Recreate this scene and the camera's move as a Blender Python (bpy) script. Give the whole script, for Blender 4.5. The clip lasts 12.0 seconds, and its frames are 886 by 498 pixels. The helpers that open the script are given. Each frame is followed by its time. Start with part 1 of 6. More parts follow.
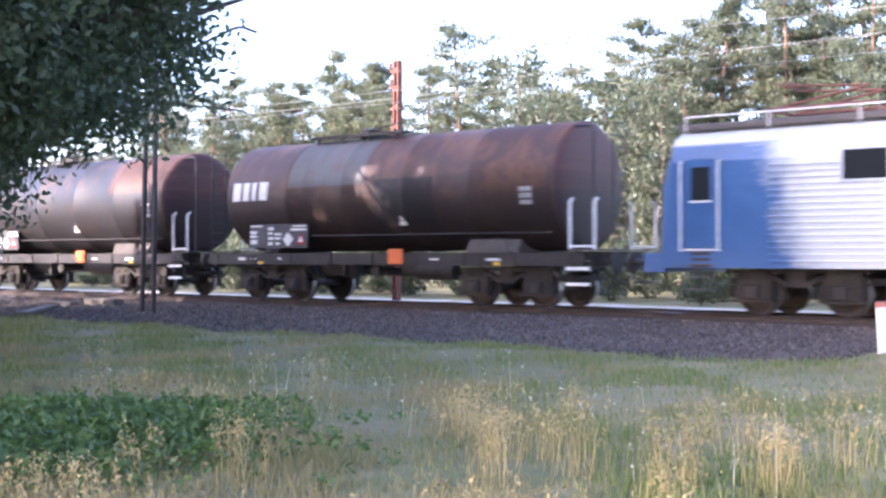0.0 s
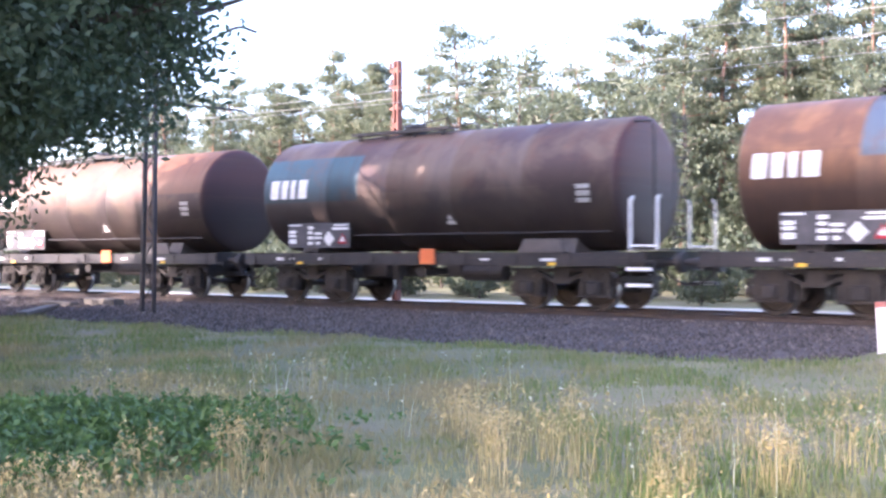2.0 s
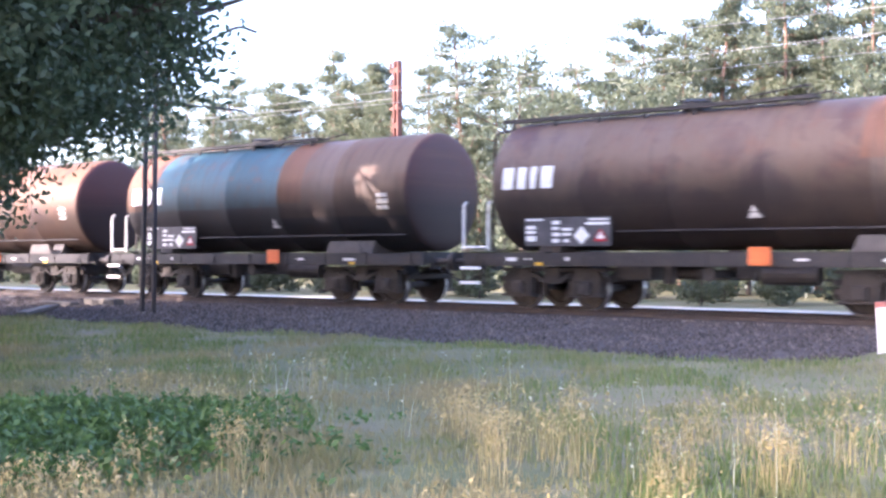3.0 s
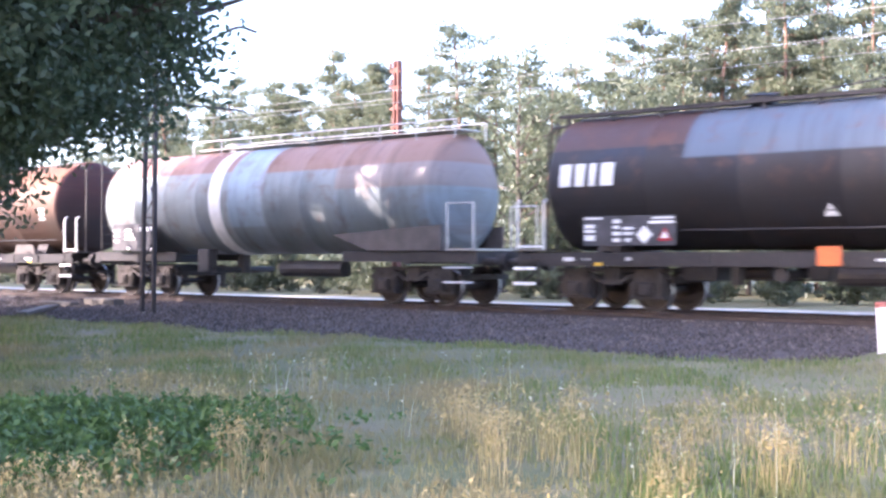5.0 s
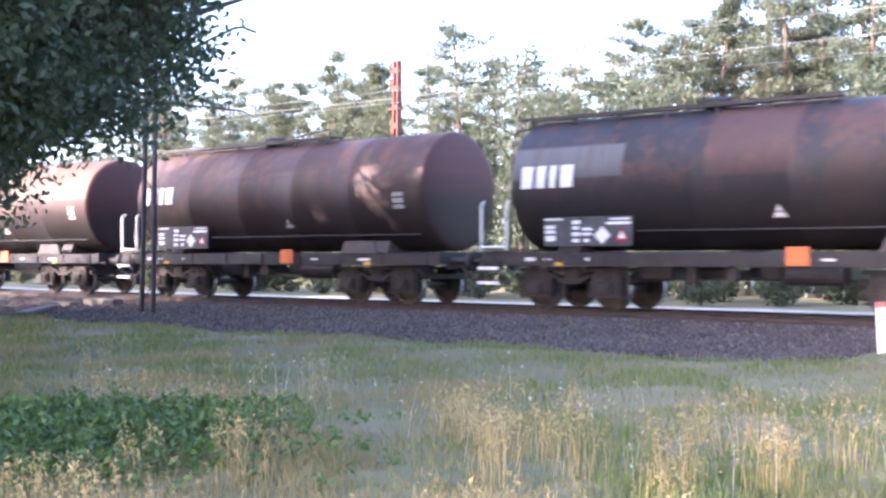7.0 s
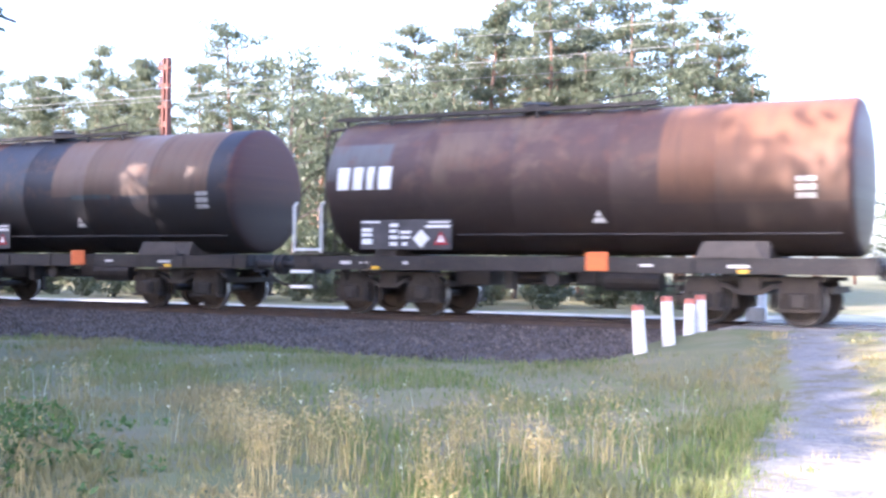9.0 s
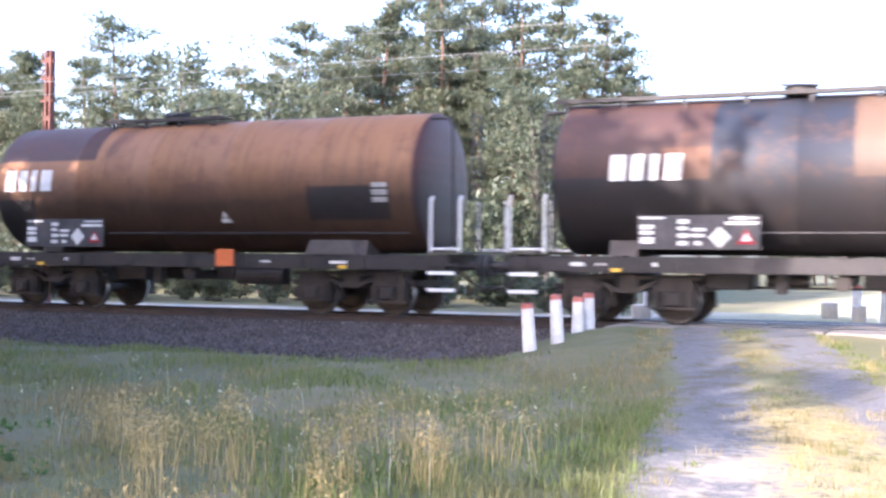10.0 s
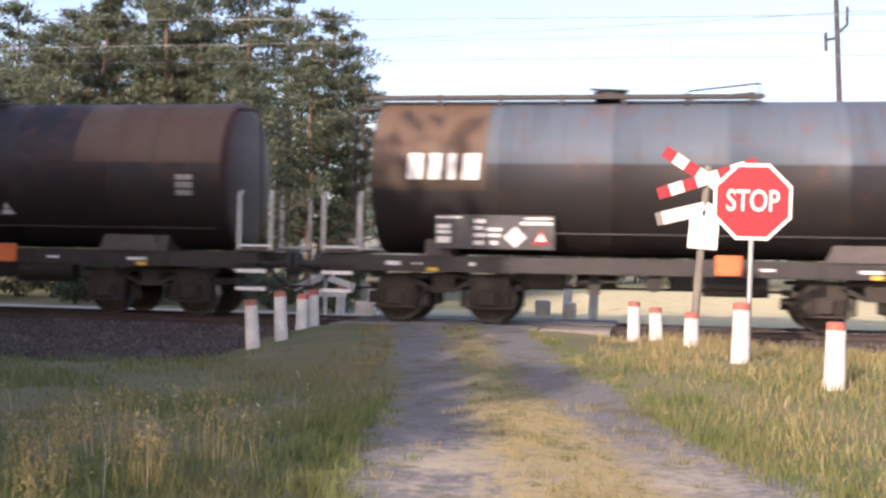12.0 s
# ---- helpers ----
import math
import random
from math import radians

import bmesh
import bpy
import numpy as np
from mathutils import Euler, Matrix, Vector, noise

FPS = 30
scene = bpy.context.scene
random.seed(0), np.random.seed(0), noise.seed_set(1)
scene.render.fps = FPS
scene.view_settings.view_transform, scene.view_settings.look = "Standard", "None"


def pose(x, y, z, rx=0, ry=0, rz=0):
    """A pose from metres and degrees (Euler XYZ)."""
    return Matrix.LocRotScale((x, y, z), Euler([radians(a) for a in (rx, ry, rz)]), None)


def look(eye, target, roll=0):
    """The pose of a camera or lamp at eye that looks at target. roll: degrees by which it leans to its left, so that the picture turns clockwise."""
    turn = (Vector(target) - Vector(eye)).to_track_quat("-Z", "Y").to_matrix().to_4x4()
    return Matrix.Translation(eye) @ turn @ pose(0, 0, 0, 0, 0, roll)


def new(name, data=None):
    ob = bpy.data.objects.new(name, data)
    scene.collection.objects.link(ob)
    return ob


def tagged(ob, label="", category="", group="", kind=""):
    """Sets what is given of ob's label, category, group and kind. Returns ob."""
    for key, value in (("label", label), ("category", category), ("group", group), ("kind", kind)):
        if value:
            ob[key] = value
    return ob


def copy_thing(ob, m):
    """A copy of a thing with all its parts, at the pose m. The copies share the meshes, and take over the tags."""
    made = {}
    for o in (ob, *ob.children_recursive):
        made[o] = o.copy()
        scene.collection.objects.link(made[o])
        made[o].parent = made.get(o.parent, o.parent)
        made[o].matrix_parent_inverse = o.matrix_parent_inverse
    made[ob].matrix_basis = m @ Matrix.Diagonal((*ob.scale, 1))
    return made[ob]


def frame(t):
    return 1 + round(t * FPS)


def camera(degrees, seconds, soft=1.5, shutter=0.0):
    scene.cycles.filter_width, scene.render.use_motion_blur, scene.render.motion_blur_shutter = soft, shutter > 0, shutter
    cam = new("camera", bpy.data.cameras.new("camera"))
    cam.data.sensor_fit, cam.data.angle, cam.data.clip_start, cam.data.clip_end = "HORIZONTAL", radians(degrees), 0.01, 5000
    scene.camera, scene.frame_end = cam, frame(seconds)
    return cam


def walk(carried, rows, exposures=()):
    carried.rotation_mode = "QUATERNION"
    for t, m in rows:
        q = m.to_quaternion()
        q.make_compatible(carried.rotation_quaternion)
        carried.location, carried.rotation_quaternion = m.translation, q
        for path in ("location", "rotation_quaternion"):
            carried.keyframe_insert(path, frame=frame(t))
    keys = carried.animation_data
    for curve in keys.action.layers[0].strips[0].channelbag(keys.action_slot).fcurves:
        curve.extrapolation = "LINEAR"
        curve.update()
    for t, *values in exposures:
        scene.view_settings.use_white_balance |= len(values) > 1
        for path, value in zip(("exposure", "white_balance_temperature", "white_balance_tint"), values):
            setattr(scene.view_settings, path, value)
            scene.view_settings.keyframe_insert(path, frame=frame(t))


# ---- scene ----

# ================= camera =================
EYE = 1.55
cam = camera(40.36, 12.0, soft=2.55, shutter=0.18)
PAN = [  # seconds, yaw to the left of the track's normal, pitch, roll
    (0.0, 39.19, 0.38, 0.0), (3.0, 39.19, 0.38, 0.0), (6.7, 39.19, 0.38, 0.0), (7.3, 39.05, 0.40, 0.0),
    (7.8, 37.75, 0.55, -0.08), (8.3, 34.44, 0.75, -0.20), (8.5, 32.47, 0.73, -0.21), (9.0, 28.37, 0.57, -0.45),
    (9.5, 25.28, 0.55, -0.50), (10.0, 23.20, 0.54, -0.53), (10.5, 20.28, 0.60, -0.68), (11.0, 17.50, 0.55, -0.85),
    (11.5, 13.60, 0.54, -1.02), (12.0, 10.18, 0.58, -1.10)]
walk(cam, [(t, pose(0, 0, EYE, 0, 0, yaw) @ pose(0, 0, 0, 90 + pitch, 0, 0) @ pose(0, 0, 0, 0, 0, -roll)) for t, yaw, pitch, roll in PAN],
     [(0.0, 2.62, 5650, 30), (0.4, 2.9, 5650, 31), (3.2, 2.88, 5650, 31), (6.7, 2.86, 5650, 31), (8.3, 2.86, 5500, 27), (9.0, 2.84, 5450, 27), (9.7, 2.48, 5500, 27),
      (10.5, 2.08, 5650, 26), (11.2, 1.58, 5950, 27), (12.0, 1.0, 6270, 27)])

# ================= light =================
SUN_AZ, SUN_EL = radians(200), radians(23)     # compass angle from +y towards +x
sun_way = Vector((math.sin(SUN_AZ) * math.cos(SUN_EL), math.cos(SUN_AZ) * math.cos(SUN_EL), math.sin(SUN_EL)))
world = bpy.data.worlds.new("world")
scene.world = world
world.use_nodes = True
wn = world.node_tree.nodes
sky = wn.new("ShaderNodeTexSky")
sky.sky_type, sky.sun_disc = "NISHITA", False
sky.sun_elevation, sky.sun_rotation = SUN_EL, SUN_AZ
sky.air_density, sky.dust_density, sky.ozone_density = 0.95, 2.4, 0.7
wn["Background"].inputs["Strength"].default_value = 0.15
world.node_tree.links.new(sky.outputs["Color"], wn["Background"].inputs["Color"])
sun = new("sun", bpy.data.lights.new("sun", "SUN"))
sun.data.energy, sun.data.angle, sun.data.color = 2.9, radians(0.6), (1.0, 0.86, 0.66)
sun.matrix_world = look(sun_way * 60, (0, 0, 0))

# ================= materials =================
def nodes_of(name, rough=0.7, metal=0.0):
    m = bpy.data.materials.new(name)
    m.use_nodes = True
    nt = m.node_tree
    b = nt.nodes["Principled BSDF"]
    b.inputs["Roughness"].default_value, b.inputs["Metallic"].default_value = rough, metal
    return m, nt, b


def link(nt, a, b):
    nt.links.new(a, b)


def tex_coord(nt, scale=(1, 1, 1), world_space=False):
    mp = nt.nodes.new("ShaderNodeMapping")
    mp.inputs["Scale"].default_value = scale
    if world_space:
        link(nt, nt.nodes.new("ShaderNodeNewGeometry").outputs["Position"], mp.inputs["Vector"])
    else:
        link(nt, nt.nodes.new("ShaderNodeTexCoord").outputs["Object"], mp.inputs["Vector"])
    return mp.outputs["Vector"]


def noise_tex(nt, vec, scale, detail=5.0, rough=0.55, dist=0.0):
    n = nt.nodes.new("ShaderNodeTexNoise")
    n.inputs["Scale"].default_value, n.inputs["Detail"].default_value = scale, detail
    n.inputs["Roughness"].default_value, n.inputs["Distortion"].default_value = rough, dist
    link(nt, vec, n.inputs["Vector"])
    return n.outputs["Fac"]


def ramp(nt, fac, stops):
    r = nt.nodes.new("ShaderNodeValToRGB")
    e = r.color_ramp.elements
    for k, (p, c) in ((0, stops[0]), (-1, stops[-1])):
        e[k].position, e[k].color = p, (*c, 1)
    for p, c in stops[1:-1]:
        e.new(p).color = (*c, 1)
    link(nt, fac, r.inputs["Fac"])
    return r.outputs["Color"]


def step(nt, fac, a, b):
    r = nt.nodes.new("ShaderNodeMapRange")
    r.inputs["From Min"].default_value, r.inputs["From Max"].default_value = a, b
    link(nt, fac, r.inputs["Value"])
    return r.outputs["Result"]


def mixc(nt, fac, a, b, mode="MIX"):
    m = nt.nodes.new("ShaderNodeMix")
    m.data_type, m.blend_type = "RGBA", mode
    for sock, v in ((m.inputs[0], fac), (m.inputs[6], a), (m.inputs[7], b)):
        if isinstance(v, (int, float)):
            sock.default_value = v
        elif isinstance(v, tuple):
            sock.default_value = (*v, 1) if len(v) == 3 else v
        else:
            link(nt, v, sock)
    return m.outputs[2]


def calc(nt, op, a, b=0.0):
    m = nt.nodes.new("ShaderNodeMath")
    m.operation = op
    for sock, v in zip(m.inputs, (a, b)):
        if isinstance(v, (int, float)):
            sock.default_value = v
        else:
            link(nt, v, sock)
    return m.outputs[0]


def bump(nt, b, fac, strength=0.3, distance=0.02):
    n = nt.nodes.new("ShaderNodeBump")
    n.inputs["Strength"].default_value, n.inputs["Distance"].default_value = strength, distance
    link(nt, fac, n.inputs["Height"])
    link(nt, n.outputs["Normal"], b.inputs["Normal"])


def worn(name, col, col2, rough=0.6, metal=0.0, scale=3.0, bumped=0.15, dirt=(0.05, 0.04, 0.035), dirty=0.35):
    """Paint, metal, wood or stone with two scales of variation."""
    m, nt, b = nodes_of(name, rough, metal)
    v = tex_coord(nt)
    big, fine = noise_tex(nt, v, scale), noise_tex(nt, v, scale * 9, 4)
    c = mixc(nt, step(nt, big, 0.35, 0.65), col, col2)
    c = mixc(nt, calc(nt, "MULTIPLY", step(nt, fine, 0.5, 0.75), dirty), c, dirt)
    link(nt, c, b.inputs["Base Color"])
    bump(nt, b, fine, bumped, 0.01)
    return m


def tank_paint(name, main, second, third, seed, grime_shade=0.8, panels=()):
    """Patched old tank paint: welded and repainted panels, rust, and oily run-down grime mixed with painted shade on
    the lower half.
    """
    m, nt, b = nodes_of(name, 0.42, 0.0)
    b.inputs["Specular IOR Level"].default_value = 0.28
    v = tex_coord(nt)
    sep = nt.nodes.new("ShaderNodeSeparateXYZ")
    link(nt, v, sep.inputs[0])
    shift = nt.nodes.new("ShaderNodeCombineXYZ")
    link(nt, calc(nt, "ADD", sep.outputs["X"], seed * 3.7), shift.inputs["X"])
    link(nt, calc(nt, "ADD", sep.outputs["Z"], seed * 0.37), shift.inputs["Y"])
    shift.inputs["Z"].default_value = seed * 5.1
    brick = nt.nodes.new("ShaderNodeTexBrick")
    brick.inputs["Scale"].default_value = 1.0
    brick.inputs["Mortar Size"].default_value = 0.012
    brick.inputs["Brick Width"].default_value, brick.inputs["Row Height"].default_value = 2.35, 1.55
    brick.inputs["Color1"].default_value, brick.inputs["Color2"].default_value = (0, 0, 0, 1), (1, 1, 1, 1)
    brick.inputs["Mortar"].default_value = (0.5, 0.5, 0.5, 1)
    link(nt, shift.outputs[0], brick.inputs["Vector"])
    cell = brick.outputs["Color"]
    big = noise_tex(nt, shift.outputs[0], 0.55, 4, 0.6, 0.4)
    mid = noise_tex(nt, shift.outputs[0], 2.2, 6, 0.65)
    fine = noise_tex(nt, shift.outputs[0], 14, 4)
    pick = calc(nt, "ADD", calc(nt, "MULTIPLY", cell, 0.16), calc(nt, "MULTIPLY", step(nt, big, 0.28, 0.72), 0.84))
    c = ramp(nt, pick, [(0.0, main), (0.25, main), (0.48, second), (0.6, second), (0.85, third), (1.0, third)])
    for x0, x1, z0, z1, col in panels:
        ex = calc(nt, "ADD", sep.outputs["X"], calc(nt, "MULTIPLY", calc(nt, "SUBTRACT", fine, 0.5), 0.05))
        inside = calc(nt, "MULTIPLY", step(nt, ex, x0 - 0.02, x0 + 0.02), step(nt, ex, x1 + 0.02, x1 - 0.02))
        inside = calc(nt, "MULTIPLY", inside, calc(nt, "MULTIPLY", step(nt, sep.outputs["Z"], z0 - 0.03, z0 + 0.03), step(nt, sep.outputs["Z"], z1 + 0.03, z1 - 0.03)))
        c = mixc(nt, inside, c, col)
    streak_v = nt.nodes.new("ShaderNodeMapping")
    streak_v.inputs["Scale"].default_value = (6.0, 0.5, 1)
    link(nt, shift.outputs[0], streak_v.inputs["Vector"])
    streak = noise_tex(nt, streak_v.outputs[0], 1.0, 5, 0.6)
    rust = calc(nt, "MULTIPLY", step(nt, mid, 0.52, 0.72), 0.55)
    c = mixc(nt, rust, c, (0.16, 0.075, 0.045))
    c = mixc(nt, calc(nt, "MULTIPLY", step(nt, streak, 0.5, 0.8), 0.5), c, (0.05, 0.038, 0.034))
    # lower half darkened by height: oily grime plus underside shade in the colour
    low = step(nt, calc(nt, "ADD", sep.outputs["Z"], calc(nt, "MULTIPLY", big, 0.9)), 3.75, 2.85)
    c = mixc(nt, calc(nt, "MULTIPLY", low, grime_shade), c, (0.022, 0.019, 0.018))
    link(nt, c, b.inputs["Base Color"])
    r = nt.nodes.new("ShaderNodeMapRange")
    r.inputs["To Min"].default_value, r.inputs["To Max"].default_value = 0.4, 0.7
    link(nt, mid, r.inputs["Value"])
    link(nt, r.outputs["Result"], b.inputs["Roughness"])
    bump(nt, b, calc(nt, "ADD", calc(nt, "MULTIPLY", brick.outputs["Fac"], -1.0), calc(nt, "MULTIPLY", fine, 0.25)), 0.35, 0.02)
    return m


def leaf_mat(name, a, b_col, c_col, rough=0.5, through_light=0.35, dry=None):
    m, nt, b = nodes_of(name, rough)
    geo = nt.nodes.new("ShaderNodeNewGeometry")
    big = noise_tex(nt, tex_coord(nt, world_space=True), 0.35, 3)
    c = ramp(nt, geo.outputs["Random Per Island"], [(0.0, a), (0.5, b_col), (1.0, c_col)])
    c = mixc(nt, calc(nt, "MULTIPLY", step(nt, big, 0.35, 0.65), 0.45), c, a)
    if dry:
        patch = noise_tex(nt, tex_coord(nt, (1, 0.6, 1), True), 0.28, 4, 0.6, 0.5)
        c = mixc(nt, calc(nt, "MULTIPLY", step(nt, patch, 0.46, 0.6), 0.7), c, dry)
    link(nt, c, b.inputs["Base Color"])
    t = nt.nodes.new("ShaderNodeBsdfTranslucent")
    link(nt, c, t.inputs["Color"])
    mx = nt.nodes.new("ShaderNodeMixShader")
    mx.inputs[0].default_value = through_light
    link(nt, b.outputs[0], mx.inputs[1])
    link(nt, t.outputs[0], mx.inputs[2])
    link(nt, mx.outputs[0], nt.nodes["Material Output"].inputs["Surface"])
    return m


M = {}
M["black"] = worn("black_steel", (0.016, 0.015, 0.015), (0.032, 0.027, 0.025), 0.62, 0.0, 2.0, dirt=(0.09, 0.055, 0.04))
M["sill"] = worn("sill_steel", (0.015, 0.014, 0.015), (0.03, 0.026, 0.025), 0.6, 0.0, 1.5, dirt=(0.09, 0.055, 0.04))
M["bogie"] = worn("bogie_steel", (0.017, 0.014, 0.012), (0.04, 0.03, 0.023), 0.75, 0.0, 3.0, dirt=(0.02, 0.018, 0.016))
M["wheel"] = worn("wheel_steel", (0.018, 0.015, 0.014), (0.038, 0.029, 0.024), 0.6, 0.2, 4.0)
M["tread"] = worn("bright_tread", (0.35, 0.34, 0.33), (0.5, 0.48, 0.46), 0.3, 0.9, 6.0, dirty=0.1)
M["white"] = worn("white_paint", (0.78, 0.77, 0.74), (0.66, 0.64, 0.6), 0.55, 0.0, 6.0, dirty=0.25, dirt=(0.3, 0.26, 0.22))
M["handrail"] = worn("white_handrail", (0.72, 0.71, 0.68), (0.6, 0.58, 0.55), 0.5, 0.0, 6.0, dirty=0.3, dirt=(0.2, 0.16, 0.13))
M["orange"] = worn("orange_plate", (0.75, 0.19, 0.05), (0.62, 0.14, 0.04), 0.5, 0.0, 5.0, dirty=0.25)
M["board"] = worn("dark_board", (0.045, 0.042, 0.044), (0.08, 0.075, 0.078), 0.6, 0.0, 4.0)
M["greyplate"] = worn("grey_plate", (0.065, 0.055, 0.05), (0.1, 0.084, 0.075), 0.65, 0.0, 3.0)
M["red"] = worn("red_paint", (0.34, 0.004, 0.014), (0.28, 0.004, 0.012), 0.6, 0.0, 6.0, dirty=0.1)
M["redcap"] = worn("faded_red_paint", (0.33, 0.08, 0.06), (0.42, 0.15, 0.11), 0.6, 0.0, 8.0)
M["yellow"] = worn("yellow_paint", (0.8, 0.48, 0.04), (0.7, 0.4, 0.04), 0.5, 0.0, 6.0, dirty=0.2)
M["post"] = worn("limewashed_concrete", (0.74, 0.72, 0.68), (0.56, 0.54, 0.5), 0.85, 0.0, 5.0, 0.4, dirt=(0.28, 0.26, 0.22), dirty=0.5)
M["stencil"] = worn("faded_stencil_paint", (0.4, 0.39, 0.37), (0.24, 0.23, 0.21), 0.6, 0.0, 9.0, dirty=0.5)
M["concrete"] = worn("pale_concrete", (0.24, 0.21, 0.175), (0.18, 0.16, 0.135), 0.9, 0.0, 3.0, 0.4, dirt=(0.15, 0.13, 0.11))
M["oldslab"] = worn("weathered_slab", (0.13, 0.112, 0.092), (0.09, 0.08, 0.068), 0.9, 0.0, 3.0, 0.4, dirt=(0.08, 0.07, 0.06))
M["rail"] = worn("rusty_rail", (0.03, 0.021, 0.018), (0.05, 0.034, 0.028), 0.7, 0.1, 4.0)
M["railhead"] = worn("polished_rail", (0.75, 0.74, 0.72), (0.85, 0.84, 0.82), 0.14, 1.0, 8.0, 0.05, dirty=0.1)
M["sleeper"] = worn("grey_sleeper", (0.2, 0.18, 0.16), (0.28, 0.25, 0.22), 0.9, 0.0, 4.0, 0.4)
M["mast"] = worn("dark_mast_steel", (0.03, 0.027, 0.028), (0.06, 0.047, 0.042), 0.6, 0.2, 3.0)
M["rustmast"] = worn("rust_red_mast", (0.17, 0.06, 0.04), (0.12, 0.05, 0.035), 0.75, 0.0, 2.0)
M["galv"] = worn("galvanised_steel", (0.4, 0.4, 0.4), (0.5, 0.5, 0.49), 0.45, 0.6, 5.0, dirty=0.15)
M["wire"] = worn("copper_wire", (0.2, 0.21, 0.21), (0.28, 0.29, 0.28), 0.4, 0.5, 5.0, dirty=0.05)
M["insulator"] = worn("brown_insulator", (0.12, 0.06, 0.04), (0.16, 0.08, 0.05), 0.25, 0.0, 5.0)
M["bark"] = worn("grey_bark", (0.11, 0.09, 0.075), (0.07, 0.058, 0.05), 0.95, 0.0, 5.0, 0.8)
M["pinebark"] = worn("pine_bark", (0.21, 0.12, 0.075), (0.12, 0.085, 0.065), 0.95, 0.0, 2.0, 0.8)
M["blue"] = worn("blue_loco_paint", (0.03, 0.085, 0.2), (0.045, 0.11, 0.25), 0.35, 0.0, 1.2, 0.05, dirt=(0.05, 0.06, 0.12), dirty=0.2)
M["silver"] = worn("silver_loco_paint", (0.55, 0.57, 0.6), (0.46, 0.48, 0.52), 0.35, 0.0, 1.2, 0.05, dirt=(0.2, 0.2, 0.2), dirty=0.2)
M["glare_livery"], lnt, lb = nodes_of("loco_glare_livery", 0.36)
lv = tex_coord(lnt)
lsep = lnt.nodes.new("ShaderNodeSeparateXYZ")
link(lnt, lv, lsep.inputs[0])
lbig, lfine = noise_tex(lnt, lv, 0.8, 5, 0.6, 0.5), noise_tex(lnt, tex_coord(lnt, (1.5, 1, 9)), 2.0, 4)
reach = calc(lnt, "ADD", calc(lnt, "ABSOLUTE", lsep.outputs["X"]), calc(lnt, "ADD", calc(lnt, "MULTIPLY", lbig, 1.6), calc(lnt, "MULTIPLY", lfine, 0.9)))
reach = calc(lnt, "SUBTRACT", reach, calc(lnt, "MULTIPLY", lsep.outputs["Z"], 0.35))
# silver fade at mid-body stands for sun glare; the top band is silver
glare_and_silver = calc(lnt, "MAXIMUM", step(lnt, reach, 5.9, 4.9), step(lnt, lsep.outputs["Z"], 3.42, 3.5))
lc = mixc(lnt, glare_and_silver, mixc(lnt, step(lnt, lbig, 0.3, 0.7), (0.028, 0.08, 0.19), (0.045, 0.11, 0.25)), mixc(lnt, lfine, (0.4, 0.43, 0.45), (0.6, 0.6, 0.57)))
link(lnt, lc, lb.inputs["Base Color"])
bump(lnt, lb, lfine, 0.08, 0.01)
M["glass"], gnt, gb = nodes_of("dark_glass", 0.06)
gb.inputs["Base Color"].default_value = (0.02, 0.022, 0.025, 1)
M["pine"] = leaf_mat("pine_needles", (0.09, 0.112, 0.072), (0.135, 0.158, 0.096), (0.18, 0.2, 0.12), 0.5, 0.5)
M["birch"] = leaf_mat("light_leaves", (0.08, 0.102, 0.06), (0.115, 0.138, 0.08), (0.155, 0.172, 0.1))
M["oak"] = leaf_mat("oak_leaves", (0.058, 0.09, 0.05), (0.088, 0.122, 0.066), (0.12, 0.155, 0.082), 0.5, 0.48)
M["herb"] = leaf_mat("green_herbs", (0.045, 0.092, 0.022), (0.08, 0.145, 0.034), (0.125, 0.195, 0.052))
M["grass"] = leaf_mat("grass_blades", (0.105, 0.16, 0.04), (0.17, 0.2, 0.06), (0.27, 0.25, 0.1), 0.55, 0.35, (0.3, 0.23, 0.12))
M["weed"] = leaf_mat("pale_weeds", (0.25, 0.3, 0.15), (0.5, 0.5, 0.36), (0.7, 0.68, 0.55))
M["straw"] = leaf_mat("dry_grass", (0.28, 0.22, 0.09), (0.4, 0.32, 0.14), (0.52, 0.43, 0.22))

# ================= mesh helpers =================
def part(name, bm, material, parent=None, label="", smooth=False):
    me = bpy.data.meshes.new(name)
    bm.normal_update()
    bm.to_mesh(me)
    bm.free()
    if smooth:
        me.polygons.foreach_set("use_smooth", [True] * len(me.polygons))
    for m in material if isinstance(material, (list, tuple)) else [material]:
        me.materials.append(m)
    ob = new(name, me)
    if parent is not None:
        ob.parent = parent
    if label:
        ob["label"] = label
    return ob


def box(bm, x0, x1, y0, y1, z0, z1, bevel=0.0, m=None, mat=0):
    r = bmesh.ops.create_cube(bm, size=1)
    bmesh.ops.scale(bm, vec=(x1 - x0, y1 - y0, z1 - z0), verts=r["verts"])
    bmesh.ops.translate(bm, vec=((x0 + x1) / 2, (y0 + y1) / 2, (z0 + z1) / 2), verts=r["verts"])
    vs = r["verts"]
    fs = {f for v in vs for f in v.link_faces}
    for f in fs:
        f.material_index = mat
    if bevel:
        es = list({e for v in vs for e in v.link_edges})
        out = bmesh.ops.bevel(bm, geom=es, offset=bevel, segments=1, affect="EDGES")
        vs = list({v for f in out["faces"] for v in f.verts} | {v for v in vs if v.is_valid})
    if m is not None:
        bmesh.ops.transform(bm, matrix=m, verts=[v for v in vs if v.is_valid])
    return bm


